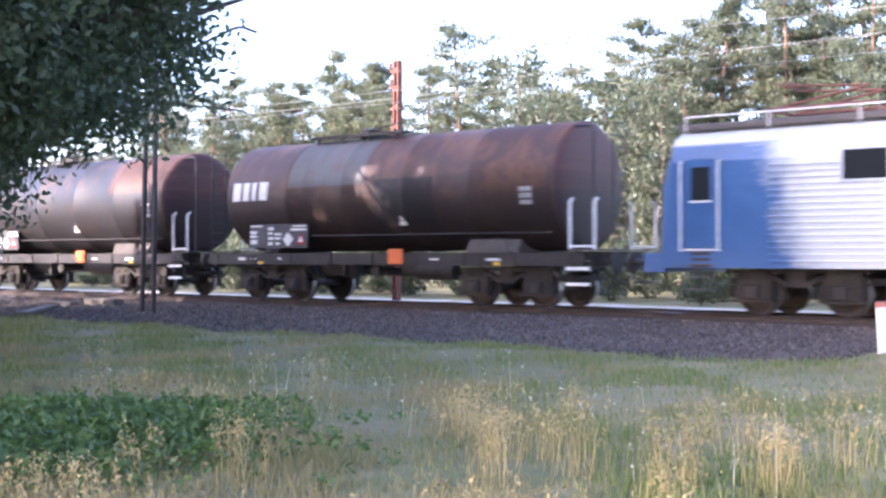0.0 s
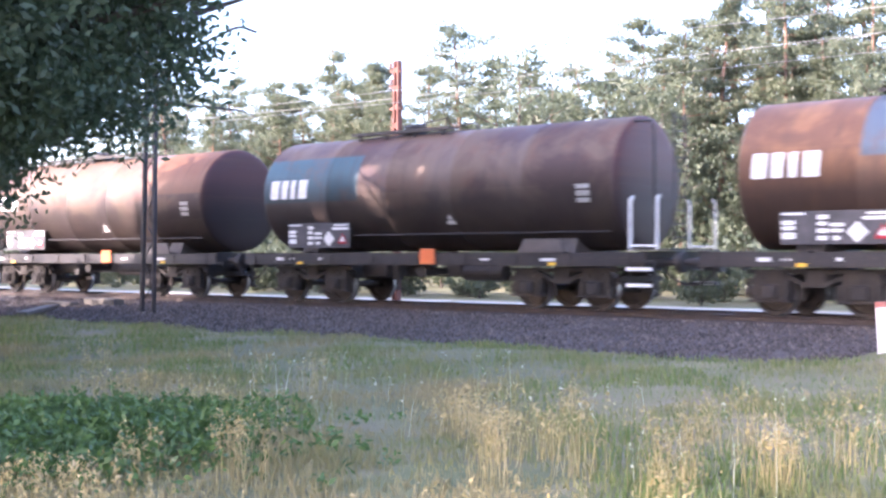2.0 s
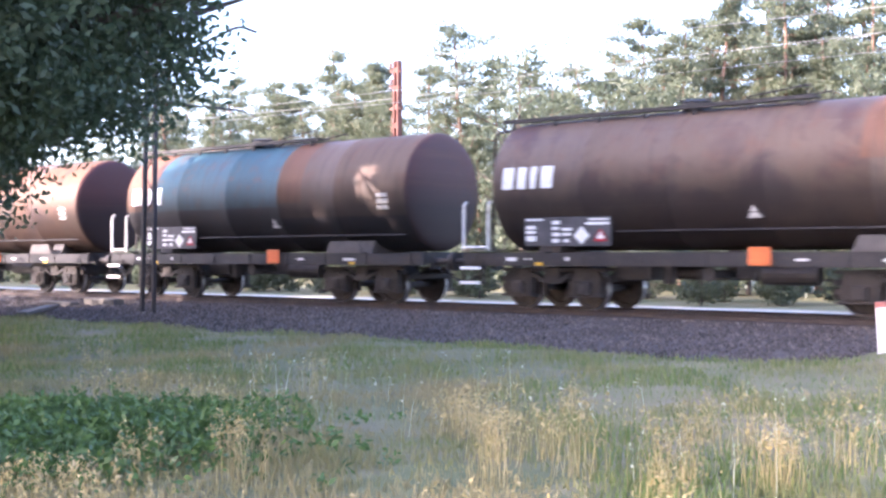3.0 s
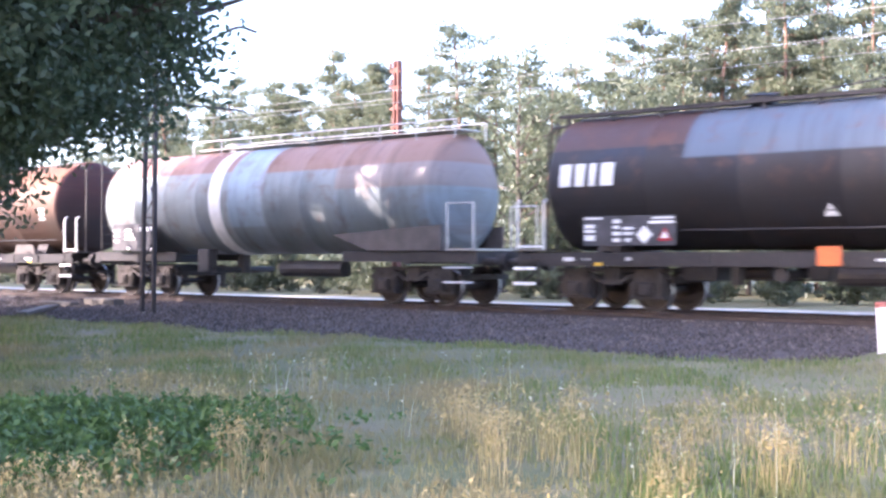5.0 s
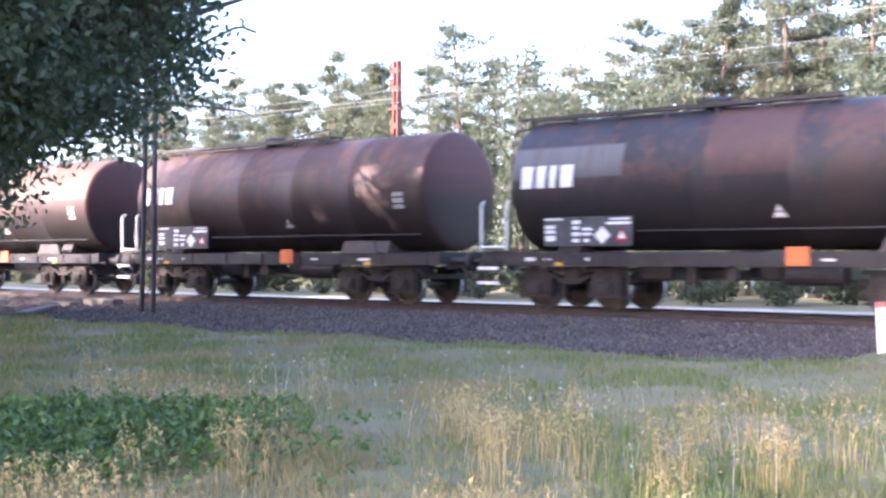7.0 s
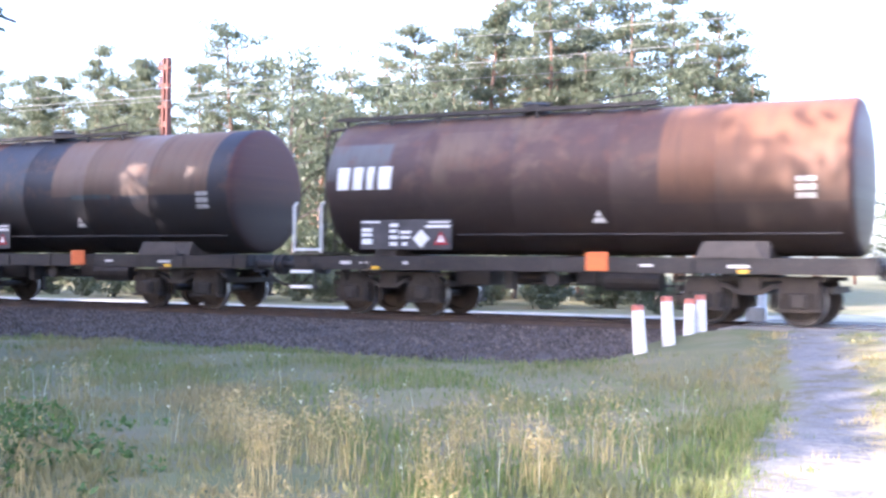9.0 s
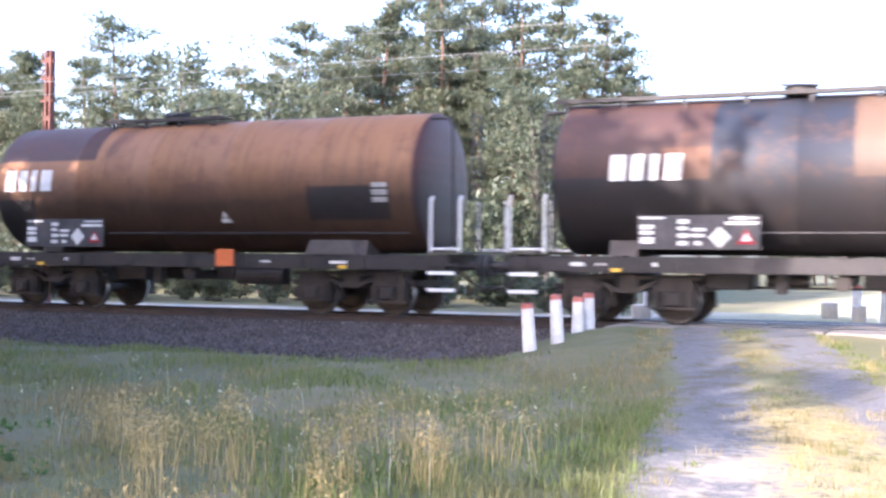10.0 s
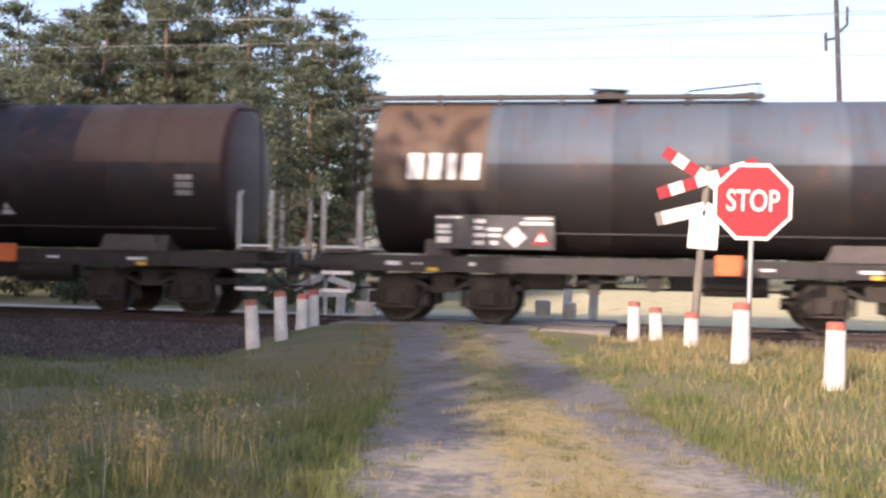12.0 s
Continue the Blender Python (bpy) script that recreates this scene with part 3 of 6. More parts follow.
def wagon(long_walkway=True):
    w = new("tank_wagon")
    L = 13.77
    half = L / 2 - 0.62
    r0, r1 = (-half + 0.85, half - 0.33) if long_walkway else (-half + 0.8, half - 0.58)      # tank ends
    bm = bmesh.new()
    R = TANK_R
    cap = [(0.0, 0.0), (0.012, 0.5), (0.035, 0.95), (0.06, 1.24), (0.08, 1.37), (0.105, 1.44), (0.14, 1.482), (0.19, R)]
    rings = [(r0 + a, r) for a, r in cap]
    n = 5
    for k in range(1, n):
        x = r0 + 0.44 + (r1 - r0 - 0.88) * k / n
        rings += [(x - 0.03, R), (x - 0.015, R + 0.008), (x + 0.015, R + 0.008), (x + 0.03, R)]
    rings += [(r1 - a, r) for a, r in cap[::-1]]
    lathe_x(bm, rings, 48, TANK_Z)
    part("tank", bm, M["black"], w, "patched and rust-stained cylindrical tank", smooth=True)
    # underframe
    bm = bmesh.new()
    for s in (-1, 1):
        y = s * 1.3
        box(bm, -half, half, y - 0.03, y + 0.03, 0.98, 1.25)
        box(bm, -half, half, min(y, y - s * 0.12), max(y, y - s * 0.12), 1.24, 1.265)
        box(bm, -half, half, min(y, y - s * 0.12), max(y, y - s * 0.12), 0.965, 0.99)
        for k in range(9):
            x = -half + 0.4 + k * (2 * half - 0.8) / 8
            box(bm, x - 0.03, x + 0.03, y - 0.06, y + 0.06, 1.0, 1.24)
    box(bm, -half, half, -0.35, 0.35, 0.98, 1.28)
    for x in (-half + 0.08, half - 0.08, -4.05, 4.05, 0):
        box(bm, x - 0.1, x + 0.1, -1.3, 1.3, 1.02, 1.29)
    part("underframe", bm, M["sill"], w, "dark steel underframe with side sills")
    # saddles
    for x in (-4.05, 4.0):
        bm = bmesh.new()
        pts = [(-1.0, 1.26), (1.0, 1.26)] + [(TANK_R * math.sin(a) * 0.99, TANK_Z - TANK_R * math.cos(a) * 0.99) for a in (0.62, 0.4, 0.2, 0, -0.2, -0.4, -0.62)]
        va = [bm.verts.new((x - 0.28, p, q)) for p, q in pts]
        vb = [bm.verts.new((x + 0.28, p, q)) for p, q in pts]
        bm.faces.new(va[::-1])
        bm.faces.new(vb)
        for i in range(len(pts)):
            bm.faces.new((va[i], vb[i], vb[(i + 1) % len(pts)], va[(i + 1) % len(pts)]))
        bmesh.ops.recalc_face_normals(bm, faces=bm.faces[:])
        part("saddle", bm, M["greyplate"], w)
    for x in (-3.95, 3.95):
        bogie(w, x)
    # buffers and couplings
    for sx in (-1, 1):
        for sy in (-1, 1):
            bm = bmesh.new()
            rod(bm, (sx * half, sy * 0.875, 1.06), (sx * (half + 0.36), sy * 0.875, 1.06), 0.11, 0.09, 12)
            rod(bm, (sx * (half + 0.3), sy * 0.875, 1.06), (sx * (half + 0.56), sy * 0.875, 1.06), 0.075, seg=12)
            rod(bm, (sx * (half + 0.54), sy * 0.875, 1.06), (sx * (half + 0.61), sy * 0.875, 1.06), 0.225, 0.235, 20)
            box(bm, min(sx * half, sx * half + sx * 0.04), max(sx * half, sx * half + sx * 0.04), sy * 0.875 - 0.2, sy * 0.875 + 0.2, 0.88, 1.24)
            part("buffer", bm, M["black"], w)
        bm = bmesh.new()
        rod(bm, (sx * half, 0, 1.03), (sx * (half + 0.25), 0, 1.03), 0.05)
        rod(bm, (sx * (half + 0.22), -0.1, 1.0), (sx * (half + 0.62), -0.1, 0.93), 0.025)
        rod(bm, (sx * (half + 0.22), 0.1, 1.0), (sx * (half + 0.62), 0.1, 0.93), 0.025)
        part("coupling", bm, M["black"], w)
        bm = bmesh.new()
        pts = [(half, -0.5, 0.95), (half + 0.2, -0.5, 0.72), (half + 0.42, -0.48, 0.6), (half + 0.6, -0.46, 0.58)]
        for p, q in zip(pts, pts[1:]):
            rod(bm, (sx * p[0], p[1], p[2]), (sx * q[0], q[1], q[2]), 0.03, seg=6)
        part("brake_hose", bm, M["black"], w)
    # end platform with handrails, steps and a ladder: at the rear with the long walkway, else at the front
    end, posts, step_x, lx = (-1, (-half + 0.02, -half + 0.74), -half + 0.36, -half + 0.4) if long_walkway else (1, (half - 0.36, half + 0.28), half - 0.04, half + 0.1)
    bm = bmesh.new()
    box(bm, min(posts) - 0.07, max(posts) + 0.08, -1.35, 1.35, 1.31, 1.345)
    part("end_platform", bm, M["greyplate"], w)
    for s in (-1, 1):
        bm = bmesh.new()
        for x in posts:
            rod(bm, (x, s * 1.33, 1.33), (x, s * 1.33, 2.38), 0.032, seg=8)
            rod(bm, (x, s * 1.33, 2.38), (x, s * 1.22, 2.46), 0.03, seg=8)
        rod(bm, (posts[0], s * 1.33, 1.4), (posts[1], s * 1.33, 1.4), 0.028, seg=8)
        part("handrail", bm, M["handrail"], w, "white-painted tubular handrail")
        bm = bmesh.new()
        for dx in (-0.29, 0.29):
            box(bm, step_x + dx - 0.012, step_x + dx + 0.012, s * 1.4 - 0.025, s * 1.4 + 0.025, 0.5, 1.1)
        box(bm, step_x - 0.29, step_x + 0.29, s * 1.4 - 0.012, s * 1.4 + 0.012, 1.06, 1.1)
        steps = part("footstep", bm, M["black"], w, "steel footsteps with white-painted edges")
        for z in (0.56, 0.9):
            bm = bmesh.new()
            box(bm, step_x - 0.3, step_x + 0.3, s * 1.4 - 0.12, s * 1.4 + 0.12, z, z + 0.03)
            part("tread", bm, M["black"], steps)
            bm = bmesh.new()
            box(bm, step_x - 0.3, step_x + 0.3, s * 1.525 - 0.006, s * 1.525 + 0.006, z - 0.02, z + 0.05)
            part("edge", bm, M["white"], steps, "white-painted edge")
    bm = bmesh.new()
    for y in (-0.25, 0.25):
        rod(bm, (lx, y, 1.35), (lx, y, 4.32), 0.022, seg=6)
    for k in range(10):
        rod(bm, (lx, -0.25, 1.6 + 0.29 * k), (lx, 0.25, 1.6 + 0.29 * k), 0.015, seg=6)
    part("ladder", bm, M["sill"], w)
    bm = bmesh.new()
    px0 = r1 - 0.1 if end > 0 else r0 + 0.1
    pts = [(px0, -0.62, 4.14), (px0 + end * 0.42, -0.62, 4.12), (px0 + end * 0.5, -0.64, 3.95), (px0 + end * 0.56, -0.7, 1.34)]
    for p, q in zip(pts, pts[1:]):
        rod(bm, p, q, 0.032, seg=8)
    part("grab_pipe", bm, M["black"], w, "bent black grab pipe at the tank end")
    # roof walkway
    xa, xb = (r0 - 0.15, r0 + 7.4) if long_walkway else (r0 + 2.6, r0 + 5.9)
    bm = bmesh.new()
    zt = TANK_Z + TANK_R
    box(bm, xa, xb, -0.66, -0.635, zt + 0.0, zt + 0.08)
    wk = part("walkway", bm, M["black"], w, "black steel grating walkway along the tank top")
    bm = bmesh.new()
    box(bm, xa, xb, 0.635, 0.66, zt + 0.0, zt + 0.08)
    part("edge", bm, M["black"], wk)
    for y in (-0.52, -0.28, 0.28, 0.52):
        bm = bmesh.new()
        box(bm, xa, xb, y - 0.1, y + 0.1, zt + 0.04, zt + 0.07)
        part("plank", bm, M["black"], wk)
    nb = 7 if long_walkway else 4
    for k in range(nb):
        x = xa + 0.25 + (xb - xa - 0.5) * k / (nb - 1)
        for s in (-1, 1):
            bm = bmesh.new()
            prism(bm, [(x - 0.035, TANK_Z + TANK_R + 0.1), (x + 0.035, TANK_Z + TANK_R + 0.1), (x + 0.035, TANK_Z + TANK_R - 0.24), (x - 0.035, TANK_Z + TANK_R - 0.18)], s * 0.6 - 0.03, s * 0.6 + 0.03)
            part("bracket", bm, M["sill"], wk)
    bm = bmesh.new()
    mx = (xa + xb) / 2 + (0.9 if long_walkway else 0)
    rod(bm, (mx, 0, TANK_Z + TANK_R - 0.1), (mx, 0, TANK_Z + TANK_R + 0.2), 0.3, seg=18)
    rod(bm, (mx, 0, TANK_Z + TANK_R + 0.2), (mx, 0, TANK_Z + TANK_R + 0.25), 0.34, 0.2, seg=18)
    rod(bm, (mx - 0.4, 0.0, TANK_Z + TANK_R + 0.27), (mx + 0.36, 0, TANK_Z + TANK_R + 0.24), 0.025, seg=6)
    part("manhole", bm, M["black"], w, "round manhole lid with clamps")
    # folding guard rail at the end of the walkway
    for s in (-0.6, 0.6):
        bm = bmesh.new()
        rod(bm, (xb - 0.1, s, zt + 0.05), (xb - 0.1, s, zt + 0.28), 0.02, seg=6)
        rod(bm, (xb - 0.1, s, zt + 0.28), (xb - 1.4, s, zt + 0.14), 0.018, seg=6)
        rod(bm, (xb - 1.4, s, zt + 0.14), (xb - 1.4, s, zt + 0.05), 0.018, seg=6)
        part("guard_rail", bm, M["black"], w)
    # company mark as plain white blocks, on the near side
    lx0 = r0 + 0.42
    bm = bmesh.new()
    za, zb = 2.7, 3.19
    for x0, x1 in ((0.0, 0.3), (0.4, 0.64), (0.75, 0.92), (1.04, 1.36)):
        curved_patch(bm, lx0 + x0, lx0 + x1, za, zb, 0.006, 1, 3, 0.05)
    tagged(part("company_mark", bm, M["white"], w, "white painted company mark blocks"), kind="stuff")
    # data board with plain marks
    bx = r0 + 0.95
    dz0 = -0.33
    bm = bmesh.new()
    box(bm, bx, bx + 2.25, -1.36, -1.335, 1.74 + dz0, 2.38 + dz0, 0.008)
    board = part("data_board", bm, M["board"], w, "dark data board with white marks")
    bm = bmesh.new()
    yb = -1.365

    def mark(x0, x1, z0, z1):
        box(bm, bx + x0, bx + x1, yb - 0.004, yb + 0.004, z0 + dz0, z1 + dz0)
    for x0, x1, z0, z1 in ((0.03, 0.5, 2.31, 2.35), (0.04, 0.3, 2.12, 2.2), (0.04, 0.3, 2.02, 2.09), (0.04, 0.3, 1.85, 1.97), (0.75, 0.95, 2.22, 2.3), (0.75, 0.92, 2.1, 2.17),
                           (0.75, 0.95, 1.96, 2.04), (0.75, 0.93, 1.82, 1.9), (1.0, 1.26, 2.08, 2.14), (1.0, 1.24, 1.97, 2.03), (1.06, 1.18, 1.82, 1.9), (1.7, 2.2, 2.3, 2.34), (1.62, 2.22, 2.2, 2.26)):
        mark(x0, x1, z0, z1)
    tagged(part("stencilling", bm, M["white"], board), kind="stuff")
    bm = bmesh.new()
    cx, cz = bx + 1.52, 1.97 + dz0
    v = [bm.verts.new((cx + dx, yb - 0.006, cz + dz)) for dx, dz in ((0, -0.2), (0.2, 0), (0, 0.2), (-0.2, 0))]
    f = bm.faces.new(v)
    bmesh.ops.solidify(bm, geom=[f], thickness=0.008)
    part("diamond_placard", bm, M["white"], board, "white diamond hazard placard")
    bm = bmesh.new()
    cx = bx + 2.0
    for sc, dy, mi in ((1.0, 0, 0), (0.55, 0.004, 1)):
        v = [bm.verts.new((cx + dx * sc, yb - 0.004 - dy, 1.97 + dz0 + dz * sc)) for dx, dz in ((-0.17, -0.13), (0.17, -0.13), (0, 0.16))]
        bm.faces.new(v).material_index = mi
    part("triangle_placard", bm, [M["red"], M["white"]], board, "triangular red and white placard")
    bm = bmesh.new()
    box(bm, 0.1, 0.56, -1.40, -1.36, 1.0, 1.37, 0.008)
    part("hazard_plate", bm, M["orange"], w, "orange hazard plate on the side sill")
    bm = bmesh.new()
    for x0, x1, z0, z1 in ((-5.0, -4.72, 1.14, 1.22), (-4.5, -4.3, 1.16, 1.2), (-3.4, -3.3, 1.15, 1.22), (1.9, 2.15, 1.15, 1.2), (3.6, 4.0, 1.14, 1.2)):
        box(bm, x0, x1, -1.336, -1.33, z0 - 0.06, z1 - 0.06)
    tagged(part("sill_stencilling", bm, M["handrail"], w), kind="stuff")
    for x in (-4.1, 3.9):
        bm = bmesh.new()
        box(bm, x - 0.1, x + 0.1, -1.338, -1.33, 0.98, 1.05)
        part("jacking_mark", bm, M["yellow"], w, "yellow jacking mark")
    bm = bmesh.new()
    for z0, z1 in ((2.66, 2.76), (2.5, 2.62), (2.36, 2.46)):
        curved_patch(bm, r1 - 1.05, r1 - 0.7, z0, z1, 0.006, 1, 2)
    part("stencil", bm, M["stencil"], w)
    bm = bmesh.new()
    v = [bm.verts.new((r0 + 6.3 + dx, -(TANK_R + 0.008) * math.cos(math.asin((z - TANK_Z) / TANK_R)), z)) for dx, z in ((0, 1.95), (0.3, 1.95), (0.15, 2.2))]
    bm.faces.new(v)
    part("warning_triangle", bm, M["handrail"], w, "small white warning triangle")
    # heat shield plate, lower pipe along the tank, valve gear and brake rigging
    bm = bmesh.new()
    prism(bm, [(3.0, 1.27), (4.25, 1.27), (4.1, 1.58), (3.15, 1.58)], -1.36, -1.31)
    part("saddle_plate", bm, M["greyplate"], w, "grey steel plate over the saddle")
    bm = bmesh.new()
    rod(bm, (r0 + 3.3, -1.28, 1.72), (r1 - 0.3, -1.28, 1.72), 0.022, seg=6)
    for k in range(5):
        rod(bm, (r0 + 3.5 + k * 1.5, -1.28, 1.72), (r0 + 3.5 + k * 1.5, -0.98, 1.75), 0.02, seg=6)
    part("side_rail", bm, M["sill"], w)
    bm = bmesh.new()
    rod(bm, (0, 0, 0.75), (0, 0, 1.5), 0.16, seg=12)
    rod(bm, (0, -1.15, 0.82), (0, 1.15, 0.82), 0.085, seg=12)
    rod(bm, (0, -1.22, 0.82), (0, -1.12, 0.82), 0.15, seg=12)
    rod(bm, (-0.25, -1.1, 0.95), (-0.05, -1.15, 0.86), 0.03, seg=6)
    part("outlet_valve", bm, M["bogie"], w, "bottom outlet pipe and valve")
    bm = bmesh.new()
    rod(bm, (0.9, -0.55, 0.8), (2.1, -0.55, 0.8), 0.2, seg=14)
    rod(bm, (-1.5, 0.1, 0.85), (-0.7, 0.1, 0.85), 0.16, seg=14)
    rod(bm, (-2.8, 0.0, 0.7), (2.8, 0.0, 0.7), 0.025, seg=6)
    box(bm, -1.2, -1.0, -0.9, -0.7, 0.6, 1.1)
    # two filler boxes, added for the dark shade seen under the wagon
    box(bm, -2.6, -1.7, -0.55, 0.55, 0.66, 1.02, 0.03)
    box(bm, 0.3, 0.75, -0.6, 0.6, 0.7, 1.02, 0.03)
    part("brake_gear", bm, M["black"], w, "brake cylinder, air tank, rods and added dark filler boxes")
    return w


RUST, MAROON, BLACKB, BLUE_GREY = (0.17, 0.083, 0.045), (0.08, 0.046, 0.038), (0.028, 0.033, 0.045), (0.1, 0.125, 0.155)
GREY, TEAL, ORANGE_BR, BROWN, DARK = (0.12, 0.115, 0.11), (0.045, 0.098, 0.118), (0.3, 0.145, 0.065), (0.14, 0.092, 0.062), (0.03, 0.028, 0.03)
LOOKS = [  # main, second, third paint, long walkway, repainted panels (x0, x1, z0, z1, paint), words
    (RUST, MAROON, RUST, False, [(-2.9, -0.2, 3.0, 4.4, GREY), (0.2, 2.1, 2.0, 3.1, DARK)], "rust brown tank wagon with dark paint patches"),
    (BLACKB, BLACKB, DARK, False, [(2.9, 6.0, 3.1, 4.4, MAROON), (-5.4, -2.9, 3.85, 4.4, GREY)], "blue-black tank wagon with a maroon patch"),
    (ORANGE_BR, RUST, ORANGE_BR, False, [(-2.9, -2.2, 3.05, 4.4, BLUE_GREY), (-2.2, -0.3, 3.05, 4.4, GREY), (-0.3, 1.2, 3.05, 4.4, BLUE_GREY), (2.6, 6.0, 1.4, 3.0, BROWN)], "rust and blue-grey patched tank wagon"),
    (MAROON, BROWN, MAROON, False, [(-5.4, -1.9, 2.6, 3.75, TEAL)], "maroon tank wagon with a teal repainted panel"),
    (MAROON, BROWN, MAROON, True, [(3.2, 6.0, 3.0, 4.4, RUST)], "maroon brown weathered tank wagon"),
    (BLACKB, BLACKB, DARK, True, [(-5.4, -3.9, 2.5, 4.4, RUST), (-3.9, 1.3, 2.5, 4.4, TEAL), (1.3, 6.0, 2.2, 4.4, BROWN), (1.3, 2.2, 2.6, 4.4, RUST)], "blue-black tank wagon with rusty end panels"),
    (BROWN, RUST, MAROON, True, [], "brown rusty tank wagon"),
    (BLACKB, DARK, BLACKB, True, [(-5.4, -2.0, 3.5, 4.4, MAROON), (-2.0, 2.2, 3.2, 4.4, BLUE_GREY), (2.2, 6.0, 3.0, 4.4, BROWN)], "black tank wagon with blue-grey patches"),
    None,
    (MAROON, RUST, BROWN, False, [(-5.4, -4.3, 2.9, 3.4, GREY)], "maroon and rust tank wagon"),
    (MAROON, DARK, MAROON, True, [(-5.4, -2.4, 2.9, 3.6, GREY), (-0.5, 1.4, 2.8, 4.4, MAROON)], "dark maroon tank wagon with a grey panel"),
    (BROWN, MAROON, RUST, True, [], "weathered brown tank wagon"),
    (BLACKB, DARK, BLACKB, True, [(-3.7, -0.3, 2.95, 3.9, BLUE_GREY), (-3.7, -2.1, 2.1, 2.7, BROWN), (-0.3, 6.0, 2.5, 4.4, BROWN), (1.9, 6.0, 2.2, 3.0, MAROON)], "black tank wagon with blue and brown panels"),
    (BROWN, MAROON, BROWN, True, [(-5.4, -3.7, 2.9, 3.7, GREY), (2.3, 6.0, 2.3, 4.4, RUST)], "brown tank wagon with rust stains"),
    (DARK, BLACKB, DARK, True, [(-5.4, -2.3, 2.75, 4.4, MAROON), (-3.2, -2.3, 2.7, 3.3, RUST), (0.2, 5.2, 2.7, 4.4, BROWN), (0.9, 2.2, 2.62, 2.74, TEAL)], "black and maroon patched tank wagon"),
    (ORANGE_BR, ORANGE_BR, RUST, False, [(-5.4, -2.5, 3.4, 4.4, MAROON), (3.1, 5.0, 2.0, 2.7, DARK), (-5.4, -4.2, 1.4, 2.5, DARK)], "orange-brown rusty tank wagon"),
    (DARK, BLACKB, DARK, True, [(-4.6, -3.5, 3.6, 4.4, BROWN), (-3.5, 3.0, 3.2, 4.4, GREY), (3.0, 6.0, 3.7, 4.4, RUST)], "black and grey tank wagon with a rusty end"),
    (BLACKB, DARK, BLACKB, True, [(-5.4, -3.1, 2.5, 4.4, BROWN), (-3.1, 6.0, 3.0, 4.4, BLUE_GREY)], "blue-black tank wagon with a brown end panel"),
    (MAROON, DARK, MAROON, False, [(2.5, 6.0, 3.0, 4.4, BROWN)], "maroon weathered tank wagon"),
    (RUST, MAROON, BLACKB, True, [], "rust brown tank wagon"),
]
PITCH = 13.77
CENTRES = [-20.5 - PITCH * k for k in range(8)] + [-131.9] + [-146.9 - PITCH * k for k in range(4)]
CENTRES += [-202.4, -216.25, -230.1, -243.88, -257.66, -271.5, -285.3]
MARK_SHIFT = {14: 0.8, 16: 0.45, 17: 0.4}
PLATE_SHIFT = {0: 0.5, 1: 1.0, 2: 0.5, 3: 0.0, 4: 0.85, 9: -0.8, 10: 1.1, 16: -0.9, 17: 1.0}


